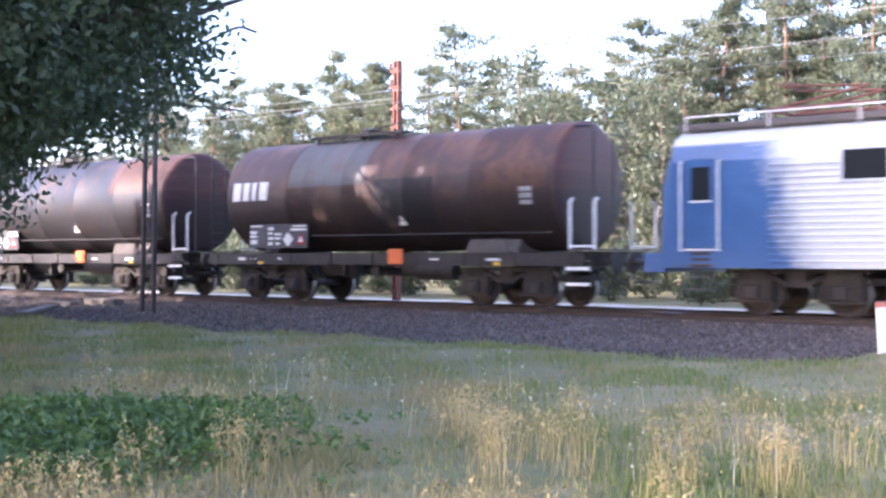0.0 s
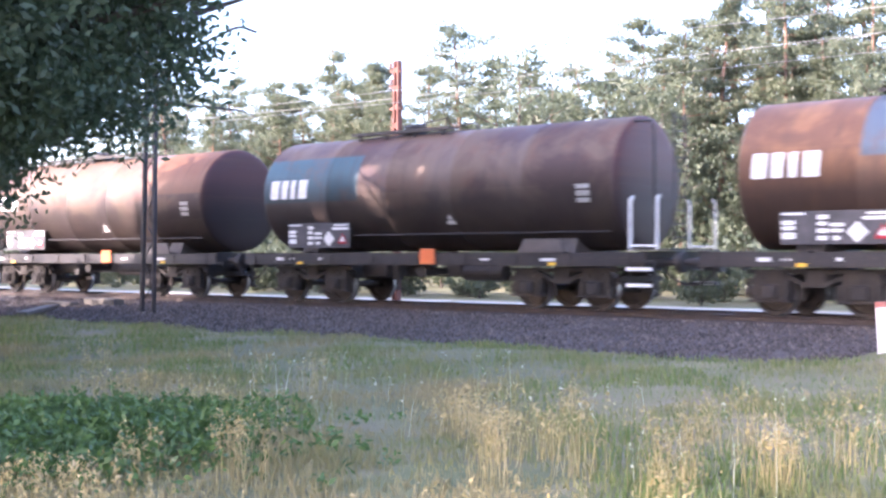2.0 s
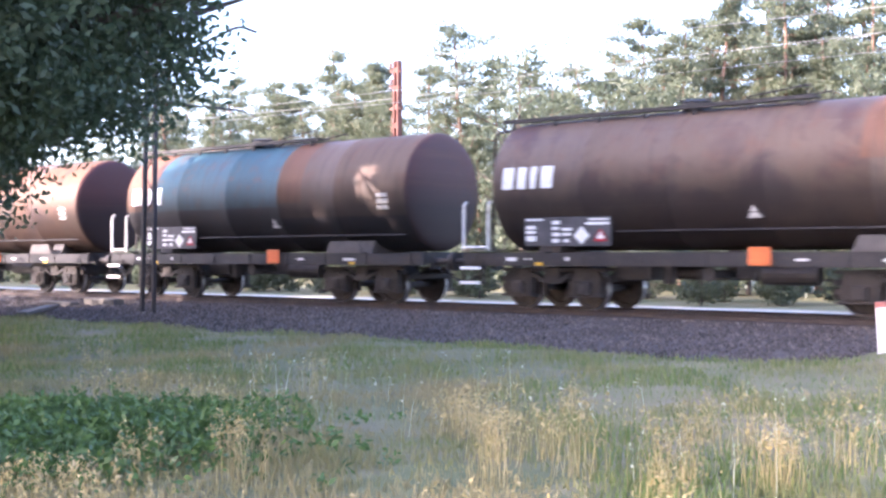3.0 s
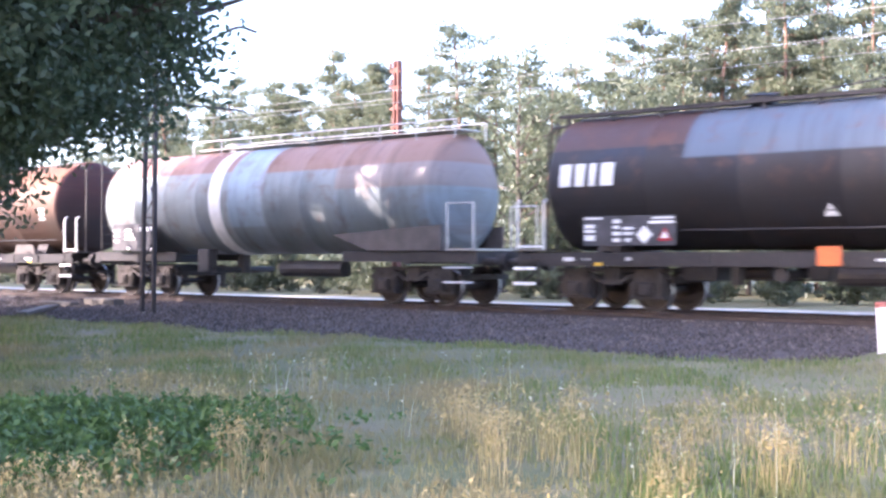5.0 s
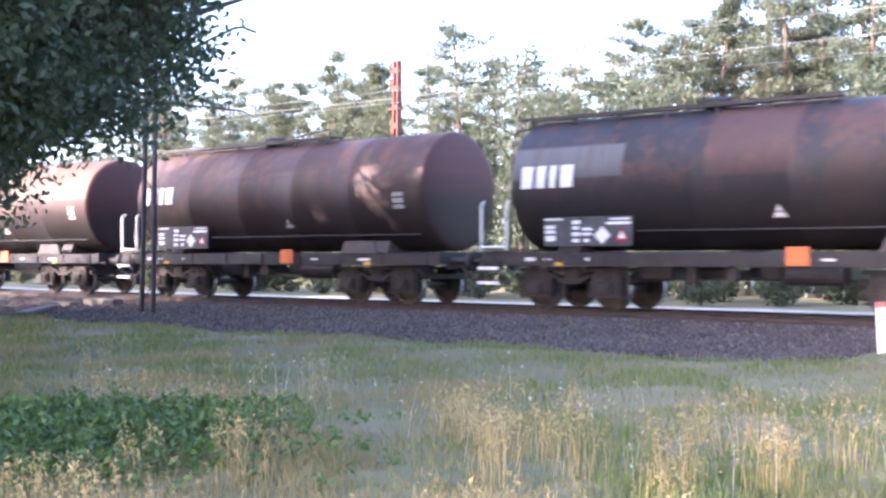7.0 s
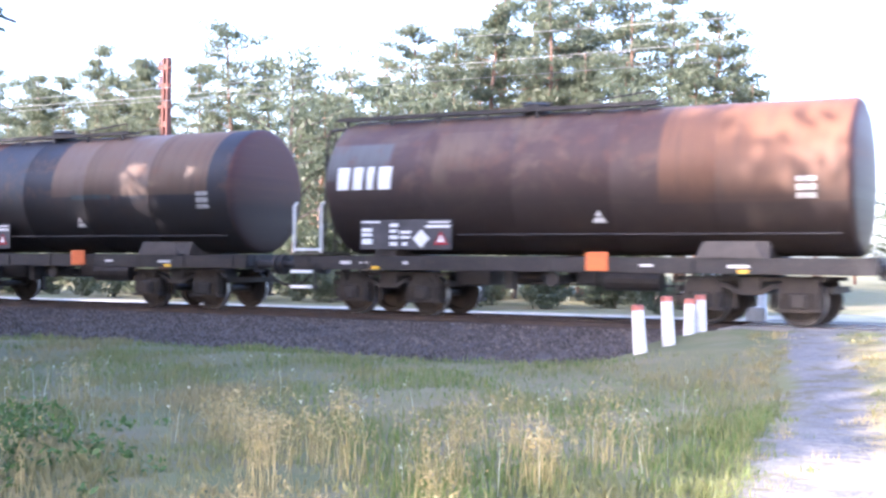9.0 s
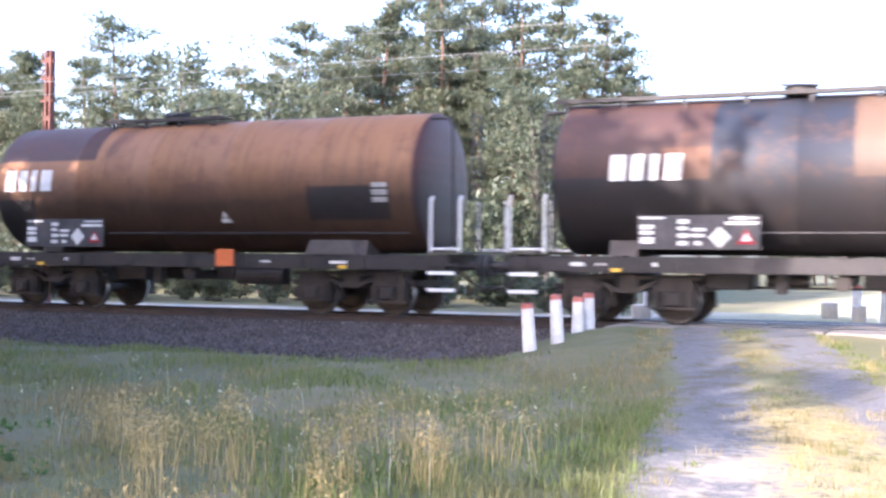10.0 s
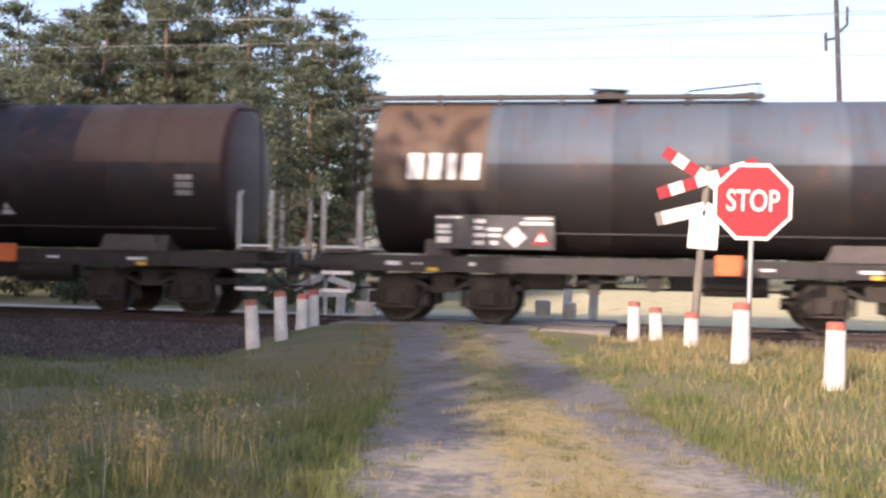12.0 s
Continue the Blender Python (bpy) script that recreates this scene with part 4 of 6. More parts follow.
def grey_wagon():
    """Longer frameless wagon: grey-green tank with a white band, stub sills and top rails."""
    w = new("tank_wagon")
    L, R, zc = 16.2, 1.5, 2.75
    half = L / 2 - 0.62
    r0, r1 = -half + 0.35, half - 0.9
    bm = bmesh.new()
    cap = [(0.0, 0.0), (0.03, 0.45), (0.1, 0.82), (0.2, 1.12), (0.32, 1.33), (0.42, 1.45), (0.48, R)]
    rings = [(r0 + a, r) for a, r in cap]
    for k in range(1, 9):
        x = r0 + 0.48 + (r1 - r0 - 0.96) * k / 9
        rings += [(x - 0.03, R), (x - 0.015, R + 0.01), (x + 0.015, R + 0.01), (x + 0.03, R)]
    rings += [(r1 - a, r) for a, r in cap[::-1]]
    lathe_x(bm, rings, 48, zc)
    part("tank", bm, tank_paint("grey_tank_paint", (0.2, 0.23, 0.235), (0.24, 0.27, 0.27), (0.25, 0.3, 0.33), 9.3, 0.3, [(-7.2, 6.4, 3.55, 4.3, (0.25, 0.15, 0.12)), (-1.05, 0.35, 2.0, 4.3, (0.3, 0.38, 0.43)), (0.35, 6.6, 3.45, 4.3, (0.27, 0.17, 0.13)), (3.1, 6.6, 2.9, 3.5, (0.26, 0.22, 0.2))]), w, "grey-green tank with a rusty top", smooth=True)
    bm = bmesh.new()
    lathe_x(bm, [(r0 + 5.55 - 0.24, R - 0.01), (r0 + 5.55 - 0.24, R + 0.012), (r0 + 5.55 + 0.24, R + 0.012), (r0 + 5.55 + 0.24, R - 0.01)], 48, zc)
    part("white_band", bm, M["white"], w, "white painted band round the tank", smooth=False)
    bm = bmesh.new()
    for s in (-1, 1):
        for x0, x1 in ((-half, -half + 3.9), (half - 4.3, half)):
            box(bm, x0, x1, s * 1.2 - 0.04, s * 1.2 + 0.04, 1.05, 1.32)
    for x in (-half + 0.08, half - 0.08, -half + 2.1, half - 2.1):
        box(bm, x - 0.12, x + 0.12, -1.25, 1.25, 1.0, 1.3)
    part("underframe", bm, M["sill"], w, "dark stub sills at both ends")
    bm = bmesh.new()
    for x0, x1 in ((half - 4.6, half - 1.0),):
        prism(bm, [(x0, 1.75), (x0 + 1.2, 1.33), (x1, 1.33), (x1, 1.95)], -1.3, -1.22)
        prism(bm, [(x0, 1.75), (x0 + 1.2, 1.33), (x1, 1.33), (x1, 1.95)], 1.22, 1.3)
    part("saddle", bm, M["greyplate"], w, "pale grey saddle plate")
    bm = bmesh.new()
    box(bm, -half + 1.2, -half + 3.3, -1.52, -1.46, 1.35, 2.15, 0.02)
    board = part("data_board", bm, M["board"], w, "dark data board with white marks")
    bm = bmesh.new()
    for k in range(3):
        box(bm, -half + 1.3, -half + 1.52, -1.528, -1.52, 1.62 + 0.15 * k, 1.69 + 0.15 * k)
        box(bm, -half + 1.85, -half + 2.3 - 0.07 * k, -1.528, -1.52, 1.68 + 0.13 * k, 1.75 + 0.13 * k)
    box(bm, -half + 2.55, -half + 3.2, -1.528, -1.52, 1.94, 2.06)
    for x in (-half + 2.0, -half + 3.1):
        box(bm, x - 0.06, x + 0.06, -1.528, -1.52, 1.38, 1.46)
    tagged(part("stencilling", bm, M["white"], board), kind="stuff")
    for x in (-half + 2.1, half - 2.1):
        bogie(w, x)
    for sx in (-1, 1):
        for sy in (-1, 1):
            bm = bmesh.new()
            rod(bm, (sx * half, sy * 0.875, 1.06), (sx * (half + 0.36), sy * 0.875, 1.06), 0.11, 0.09, 12)
            rod(bm, (sx * (half + 0.3), sy * 0.875, 1.06), (sx * (half + 0.61), sy * 0.875, 1.06), 0.075, seg=12)
            rod(bm, (sx * (half + 0.54), sy * 0.875, 1.06), (sx * (half + 0.61), sy * 0.875, 1.06), 0.225, 0.235, 20)
            part("buffer", bm, M["black"], w)
    bm = bmesh.new()
    top = zc + R
    box(bm, r0 + 3.6, r1 - 0.2, -0.4, 0.4, top + 0.06, top + 0.09)
    for s in (-0.62, 0.62):
        rod(bm, (r0 + 3.6, s, top + 0.3), (r1 - 0.2, s, top + 0.3), 0.022, seg=6)
        for k in range(9):
            x = r0 + 3.6 + (r1 - r0 - 3.8) * k / 8
            rod(bm, (x, s, top - 0.15), (x, s, top + 0.3), 0.02, seg=6)
    part("walkway", bm, M["galv"], w, "galvanised walkway with low rails")
    bm = bmesh.new()
    rod(bm, (r0 + 5.0, 0, top - 0.1), (r0 + 5.0, 0, top + 0.22), 0.34, seg=18)
    part("manhole", bm, M["galv"], w)
    bm = bmesh.new()
    box(bm, half - 0.85, half + 0.05, -1.3, 1.3, 1.33, 1.37)
    for s in (-1.3, 1.3):
        for x in (half - 0.8, half):
            rod(bm, (x, s, 1.35), (x, s, 2.45), 0.025, seg=6)
        rod(bm, (half - 0.8, s, 2.45), (half, s, 2.45), 0.025, seg=6)
    part("end_platform", bm, M["galv"], w, "grey end platform with handrails")
    for x in (half - 0.4,):
        bm = bmesh.new()
        for z in (0.55, 0.9):
            box(bm, x - 0.35, x + 0.35, -1.5, -1.25, z, z + 0.04)
        part("footstep", bm, M["handrail"], w, "white-edged steel footsteps")
    bm = bmesh.new()
    rod(bm, (0, -0.3, 0.85), (2.4, -0.3, 0.85), 0.22, seg=12)
    rod(bm, (-2.0, 0, 0.72), (-2.0, 0, 1.4), 0.2, seg=12)
    rod(bm, (-2.0, -1.1, 0.8), (-2.0, 1.1, 0.8), 0.09, seg=12)
    box(bm, -2.6, -2.1, -1.25, -0.9, 0.75, 1.4, 0.03)
    part("brake_gear", bm, M["black"], w, "brake cylinder and outlet valve")
    return w


train = []
protos = {True: wagon(True), False: wagon(False)}
used = set()
for k, look_row in enumerate(LOOKS):
    if look_row is None:
        w = grey_wagon()
        words = "long grey-green tank wagon with a white band"
    else:
        main, second, third, long_one, panels, words = look_row
        w = protos[long_one] if long_one not in used else copy_thing(protos[long_one], Matrix.Identity(4))
        used.add(long_one)
        tank = [c for c in w.children if c.name.startswith("tank")][0]
        tank.material_slots[0].link = "OBJECT"
        # last panel: maroon front end, its shaded look put into the colour too
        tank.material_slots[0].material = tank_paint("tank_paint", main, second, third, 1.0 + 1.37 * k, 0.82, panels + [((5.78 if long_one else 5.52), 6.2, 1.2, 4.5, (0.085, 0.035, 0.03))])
        for c in w.children:
            if c.name.startswith(("company_mark", "data_board")):
                c.location.x = MARK_SHIFT.get(k, 0.0)
            if c.name.startswith("hazard_plate"):
                c.location.x = PLATE_SHIFT.get(k, 0.7)
        words += " on the rails"
    tagged(w, words, "tank wagon", "wagons of the train")
    train.append((w, CENTRES[k]))


def locomotive():
    w = new("electric_locomotive")
    tagged(w, "blue and silver electric locomotive with ribbed sides hauling the train", "locomotive")
    half = 8.1
    sections = [(-half + 0.35, 1.28), (-half + 0.42, 1.38), (-half + 0.65, 1.45), (half - 0.65, 1.45), (half - 0.42, 1.38), (half - 0.35, 1.28)]
    prof = [(-1.0, 0.95), (-1.0, 2.6), (-0.97, 3.1), (-0.86, 3.55), (-0.6, 3.78), (0.6, 3.78), (0.86, 3.55), (0.97, 3.1), (1.0, 2.6), (1.0, 0.95)]
    bm = bmesh.new()
    loops = []
    for i, (x, y) in enumerate(sections):
        loops.append([bm.verts.new((x - math.copysign(max(0, z - 2.4) * (0.22 if i in (0, 1, 4, 5) else 0), x), a * y, z)) for a, z in prof])
    for p, q in zip(loops, loops[1:]):
        for k in range(len(prof)):
            j = (k + 1) % len(prof)
            f = bm.faces.new((p[k], q[k], q[j], p[j]))
    bm.faces.new(loops[0])
    bm.faces.new(loops[-1][::-1])
    bmesh.ops.recalc_face_normals(bm, faces=bm.faces[:])
    part("body", bm, M["glare_livery"], w, "blue body with cab, silver top and painted-in sun glare")
    for s in (-1, 1):
        y = s * 1.45
        for k in range(16):
            bm = bmesh.new()
            z = 1.06 + 0.125 * k
            box(bm, -5.3, 5.3, min(y, y + s * 0.022), max(y, y + s * 0.022), z, z + 0.05, 0.008)
            part("rib", bm, M["glare_livery"], w)
        for x in (-3.4, -1.2, 1.2, 3.4):
            bm = bmesh.new()
            box(bm, x - 0.5, x + 0.5, min(y, y + s * 0.035), max(y, y + s * 0.035), 2.55, 3.25, 0.02)
            win = part("window", bm, M["silver"], w, "rounded side window")
            bm = bmesh.new()
            box(bm, x - 0.44, x + 0.44, min(y, y + s * 0.042), max(y, y + s * 0.042), 2.61, 3.19, 0.02)
            part("pane", bm, M["glass"], win)
        for x in (-6.75, 6.75):
            bm = bmesh.new()
            box(bm, x - 0.33, x + 0.33, min(y, y + s * 0.02), max(y, y + s * 0.02), 1.35, 3.15, 0.02)
            door = part("door", bm, M["blue"], w, "blue cab door with a window")
            bm = bmesh.new()
            box(bm, x - 0.22, x + 0.22, min(y, y + s * 0.03), max(y, y + s * 0.03), 2.3, 3.0, 0.02)
            part("pane", bm, M["glass"], door)
            bm = bmesh.new()
            box(bm, x - 0.36, x + 0.36, min(y, y + s * 0.03), max(y, y + s * 0.03), 1.3, 1.335)
            part("door_sill", bm, M["handrail"], door, "white door sill")
            bm = bmesh.new()
            box(bm, x - 0.24, x + 0.24, min(y, y + s * 0.036), max(y, y + s * 0.036), 2.27, 2.31)
            part("window_sill", bm, M["handrail"], door, "white window sill")
            for dz in (0.0, 0.12, 0.24):
                bm = bmesh.new()
                box(bm, x - 0.2, x + 0.2, min(y, y + s * 0.012), max(y, y + s * 0.012), 0.97 + dz, 1.03 + dz)
                part("step_slot", bm, M["black"], w)
            bm = bmesh.new()
            for dx in (-0.42, 0.42):
                rod(bm, (x + dx, y + s * 0.09, 1.3), (x + dx, y + s * 0.09, 3.1), 0.022, seg=6)
                for z in (1.3, 3.1):
                    rod(bm, (x + dx, y, z), (x + dx, y + s * 0.09, z), 0.018, seg=6)
            part("handrail", bm, M["handrail"], w, "white cab handrails")
            bm = bmesh.new()
            for z in (0.5, 0.75, 1.0):
                box(bm, x - 0.28, x + 0.28, min(y, y + s * 0.06) - 0.06, max(y, y + s * 0.06) + 0.06, z, z + 0.03)
            part("footstep", bm, M["greyplate"], w)
    for sx in (-1, 1):
        bm = bmesh.new()
        for y in (-0.65, 0.65):
            box(bm, -0.03, 0.03, y - 0.5, y + 0.5, 2.5, 3.2, 0.02, pose(sx * (half - 0.45), 0, 2.85, 0, -sx * 12.4, 0) @ pose(0, 0, -2.85))
        part("windscreen", bm, M["glass"], w, "dark cab windscreen")
        bm = bmesh.new()
        box(bm, min(sx * half, sx * (half - 0.5)), max(sx * half, sx * (half - 0.5)), -1.4, 1.4, 0.85, 1.25, 0.02)
        part("buffer_beam", bm, M["blue"], w)
        for sy in (-1, 1):
            bm = bmesh.new()
            rod(bm, (sx * half, sy * 0.875, 1.06), (sx * (half + 0.55), sy * 0.875, 1.06), 0.09, seg=12)
            rod(bm, (sx * (half + 0.52), sy * 0.875, 1.06), (sx * (half + 0.6), sy * 0.875, 1.06), 0.23, seg=20)
            part("buffer", bm, M["black"], w)
    bm = bmesh.new()
    box(bm, -half + 0.6, half - 0.6, -1.05, 1.05, 3.76, 3.92, 0.04)
    part("roof", bm, M["greyplate"], w, "grey roof deck")
    for s in (-1, 1):
        bm = bmesh.new()
        rod(bm, (-half + 0.8, s * 1.05, 4.06), (half - 0.8, s * 1.05, 4.06), 0.02, seg=6)
        for k in range(9):
            x = -half + 0.8 + (2 * half - 1.6) * k / 8
            rod(bm, (x, s * 1.05, 3.7), (x, s * 1.05, 4.06), 0.018, seg=6)
        part("roof_rail", bm, M["handrail"], w)
    for x in (-4.6, 4.6):
        bm = bmesh.new()
        for s in (-0.55, 0.55):
            rod(bm, (x - 1.1, s, 4.15), (x + 1.1, s, 4.15), 0.04, seg=6)
        for dx in (-1.1, 1.1):
            rod(bm, (x + dx, -0.6, 4.15), (x + dx, 0.6, 4.15), 0.04, seg=6)
        panto = part("pantograph", bm, M["rustmast"], w, "rust-red folded pantograph")
        for s in (-0.55, 0.55):
            bm = bmesh.new()
            rod(bm, (x - 1.0, s, 4.15), (x + 0.9, s * 0.8, 4.5), 0.03, seg=6)
            part("lower_arm", bm, M["rustmast"], panto)
            bm = bmesh.new()
            rod(bm, (x + 0.9, s * 0.8, 4.5), (x - 0.9, s * 0.9, 4.62), 0.025, seg=6)
            part("upper_arm", bm, M["rustmast"], panto)
            for dx in (-1.1, 1.1):
                bm = bmesh.new()
                rod(bm, (x + dx, s * 0.9, 3.9), (x + dx, s * 0.9, 4.12), 0.07, seg=8)
                part("insulator", bm, M["insulator"], panto)
        for dx in (-0.9, -0.6):
            bm = bmesh.new()
            rod(bm, (x + dx, -0.85, 4.64), (x + dx, 0.85, 4.64), 0.025, seg=6)
            part("contact_strip", bm, M["rustmast"], panto)
    for x in (-4.9, 4.9):
        bogie(w, x)
    bm = bmesh.new()
    box(bm, -2.6, 2.6, -1.2, 1.2, 0.5, 1.0, 0.05)
    part("equipment_box", bm, M["black"], w)
    return w


train.append((locomotive(), -20.5 + PITCH / 2 + 9.0))

# ================= masts, wires, signs, posts =================
def lattice_mast():
    w = tagged(new("catenary_mast"), "dark steel lattice catenary mast beside the track", "mast")
    w.matrix_basis = pose(-26.5, 20.0, 0.0, 0, 1.4, 0)
    H = 9.6
    for s in (-1, 1):
        bm = bmesh.new()
        a, c = s * 0.25, s * 0.16
        v = [bm.verts.new((x + dx, dy, z)) for x, z in ((a, -0.2), (c, H)) for dx, dy in ((-0.045, -0.05), (0.045, -0.05), (0.045, 0.05), (-0.045, 0.05))]
        for q in ((0, 1, 5, 4), (1, 2, 6, 5), (2, 3, 7, 6), (3, 0, 4, 7), (3, 2, 1, 0), (4, 5, 6, 7)):
            bm.faces.new([v[i] for i in q])
        part("leg", bm, M["mast"], w)
    n = 16
    bm = bmesh.new()
    for k in range(n):
        z0, z1 = 0.3 + k * (H - 0.4) / n, 0.3 + (k + 1) * (H - 0.4) / n
        a, b = 0.25 - 0.09 * z0 / H, 0.25 - 0.09 * z1 / H
        s = 1 if k % 2 else -1
        rod(bm, (s * a, 0, z0), (-s * b, 0, z1), 0.018, seg=6)
        rod(bm, (-b, 0, z1), (b, 0, z1), 0.018, seg=6) if k % 4 == 3 else None
    part("lacing", bm, M["mast"], w)
    bm = bmesh.new()
    box(bm, -0.35, 0.35, -0.3, 0.3, -0.4, 0.06, 0.03)
    part("footing", bm, M["concrete"], w)
    bm = bmesh.new()
    pts = [(0.1, 0.1, 6.3), (0.1, 1.5, 7.4), (0.0, 2.9, 8.1), (-0.05, 3.2, 8.16), (0.1, 3.6, 8.06)]
    for p, q in zip(pts, pts[1:]):
        rod(bm, p, q, 0.045, seg=8)
    rod(bm, (0.1, 0.1, 5.7), (0.05, 3.2, 5.75), 0.03, seg=8)
    rod(bm, (0.05, 3.2, 5.75), (0.05, 3.65, 5.62), 0.02, seg=6)
    rod(bm, (0.1, 0.8, 5.72), (0.1, 1.5, 7.4), 0.02, seg=6)
    rod(bm, (0.0, 2.9, 8.1), (0.0, 3.5, 6.75), 0.012, seg=6)
    part("cantilever", bm, M["mast"], w, "bent tubular cantilever arm")
    for z, y in ((6.35, 0.2), (5.7, 0.3)):
        bm = bmesh.new()
        for k in range(6):
            rod(bm, (0.1, y + 0.06 * k, z), (0.1, y + 0.06 * k + 0.03, z), 0.08, seg=10)
        part("insulator", bm, M["insulator"], w)


lattice_mast()


def rust_mast():
    w = tagged(new("catenary_mast"), "rust-red steel mast with insulators behind the track", "mast")
    w.matrix_basis = pose(-24.25, 27.5, 0.12, 0, 0.4, 0)
    H = 7.4
    bm = bmesh.new()
    for s in (-1, 1):
        box(bm, s * 0.075 - 0.035, s * 0.075 + 0.035, -0.1, 0.1, -0.3, H, 0.01)
    for k in range(13):
        z = 0.3 + 0.56 * k
        box(bm, -0.1, 0.1, -0.085, -0.07, z, z + 0.16)
        box(bm, -0.1, 0.1, 0.07, 0.085, z, z + 0.16)
    part("post", bm, M["rustmast"], w)
    bm = bmesh.new()
    for z in (H - 0.35, H - 0.85, H - 1.5):
        box(bm, -0.28, 0.16, -0.05, 0.05, z, z + 0.07)
    part("cross_arm", bm, M["rustmast"], w)
    for z in (H - 0.3, H - 0.8):
        bm = bmesh.new()
        for k in range(4):
            rod(bm, (-0.26, 0, z + 0.03 + 0.06 * k), (-0.26, 0, z + 0.065 + 0.06 * k), 0.06, seg=10)
        part("insulator", bm, M["insulator"], w)


rust_mast()


def far_pole():
    w = tagged(new("utility_pole"), "slim grey utility pole with a bracket beyond the track", "pole")
    w.matrix_basis = pose(6.6, 45, 0.1, 0, -2.6, 0)
    bm = bmesh.new()
    rod(bm, (0, 0, -0.2), (0, 0, 12.5), 0.13, 0.08, 12)
    part("shaft", bm, M["mast"], w)
    bm = bmesh.new()
    rod(bm, (0, 0, 9.9), (0.35, 0, 10.2), 0.05, seg=8)
    rod(bm, (0.35, 0, 10.2), (0.38, 0, 10.85), 0.05, seg=8)
    rod(bm, (0, 0, 9.75), (-0.4, 0, 9.7), 0.05, seg=8)
    rod(bm, (-0.4, 0, 9.3), (-0.4, 0, 9.95), 0.06, seg=8)
    part("bracket", bm, M["mast"], w)


far_pole()


def wire(name, pts, r, words, grp):
    cu = bpy.data.curves.new(name, "CURVE")
    cu.dimensions, cu.bevel_depth, cu.bevel_resolution = "3D", r, 1
    sp = cu.splines.new("POLY")
    sp.points.add(len(pts) - 1)
    for p, c in zip(sp.points, pts):
        p.co = (*c, 1)
    cu.materials.append(M["wire"])
    ob = new(name, cu)
    tagged(ob, words, "wire", grp)


def sagged(x0, x1, y, z0, z1, sag, n=24):
    return [(x0 + (x1 - x0) * k / n, y, z0 + (z1 - z0) * k / n - 4 * sag * (k / n) * (1 - k / n)) for k in range(n + 1)]


SPANS = [(-146.5, -86.5), (-86.5, -26.5), (-26.5, 33.5), (33.5, 93.5)]
for a, b in SPANS:
    wire("contact_wire", sagged(a, b, TRACK_Y, 5.6, 5.6, 0.03), 0.007, "thin grooved contact wire over the track", "overhead wires")
    wire("messenger_wire", sagged(a, b, TRACK_Y, 6.95, 6.95, 0.6), 0.008, "sagging messenger wire above the contact wire", "overhead wires")
    for k in range(1, 9):
        f = k / 9
        x = a + (b - a) * f
        wire("dropper", [(x, TRACK_Y, 5.59), (x, TRACK_Y, 6.95 - 4 * 0.6 * f * (1 - f))], 0.004, "thin dropper between the wires", "overhead wires")
wire("feeder_wire", sagged(-84, 36, 27.4, 7.2, 7.2, 0.6), 0.007, "thin feeder wire beyond the track", "overhead wires")
wire("service_wire", sagged(-60, 6.9, 45, 9.6, 10.8, 0.6), 0.016, "thin service wire to the far pole", "overhead wires")
wire("service_wire", sagged(6.9, 60, 45, 10.8, 11.2, 0.6), 0.016, "thin service wire to the far pole", "overhead wires")


def bollard():
    w = new("bollard")
    bm = bmesh.new()
    rod(bm, (0, 0, -0.4), (0, 0, 0.7), 0.125, 0.105, 18)
    part("shaft", bm, M["post"], w)
    bm = bmesh.new()
    rod(bm, (0, 0, 0.7), (0, 0, 0.775), 0.107, 0.104, 18)
    rod(bm, (0, 0, 0.775), (0, 0, 0.79), 0.104, 0.08, 18)
    part("cap", bm, M["redcap"], w, "faded red painted top")
    return w


def place_bollards():
    rows = [(-6.42, 18.6, -4, 0.08), (-6.27, 19.6, -3, 0.2), (-6.28, 20.8, 1, 0.13), (-6.2, 21.25, -1, 0.19),
            (1.87, 13.5, 1, 0.19), (1.0, 15.3, 1, 0.32), (0.47, 18.0, 1, 0.085), (-0.02, 20.0, -2, 0.07), (-0.42, 21.4, 0, 0.12)]
    proto = bollard()
    tagged(proto, "white limewashed concrete bollard with a faded red top", "bollard", "bollards along the crossing")
    for k, (x, y, lx, zb) in enumerate(rows):
        m = pose(x, y, zb, 0, lx, 0)
        if k == 0:
            proto.matrix_basis = m
        else:
            copy_thing(proto, m)
    for x, y in ((-7.4, 27.6), (-6.9, 28.6), (-2.2, 29.5), (-1.5, 28.2)):
        copy_thing(proto, pose(x, y, float(ground_z(x, y)), 0, 2, 0))


place_bollards()


def text_mesh(body, size, name, material, parent, m):
    cu = bpy.data.curves.new(name, "FONT")
    cu.body, cu.size, cu.align_x, cu.align_y, cu.extrude, cu.offset = body, size, "CENTER", "CENTER", 0.002, 0.004
    cu.materials.append(material)
    ob = new(name, cu)
    ob.parent = parent
    ob.matrix_basis = m
    return ob


def octagon(bm, r, y, t, z=0.0, mat=0):
    ang = [math.pi / 8 + k * math.pi / 4 for k in range(8)]
    prism(bm, [(r / math.cos(math.pi / 8) * math.cos(a), z + r / math.cos(math.pi / 8) * math.sin(a)) for a in ang], y, y + t, mat)


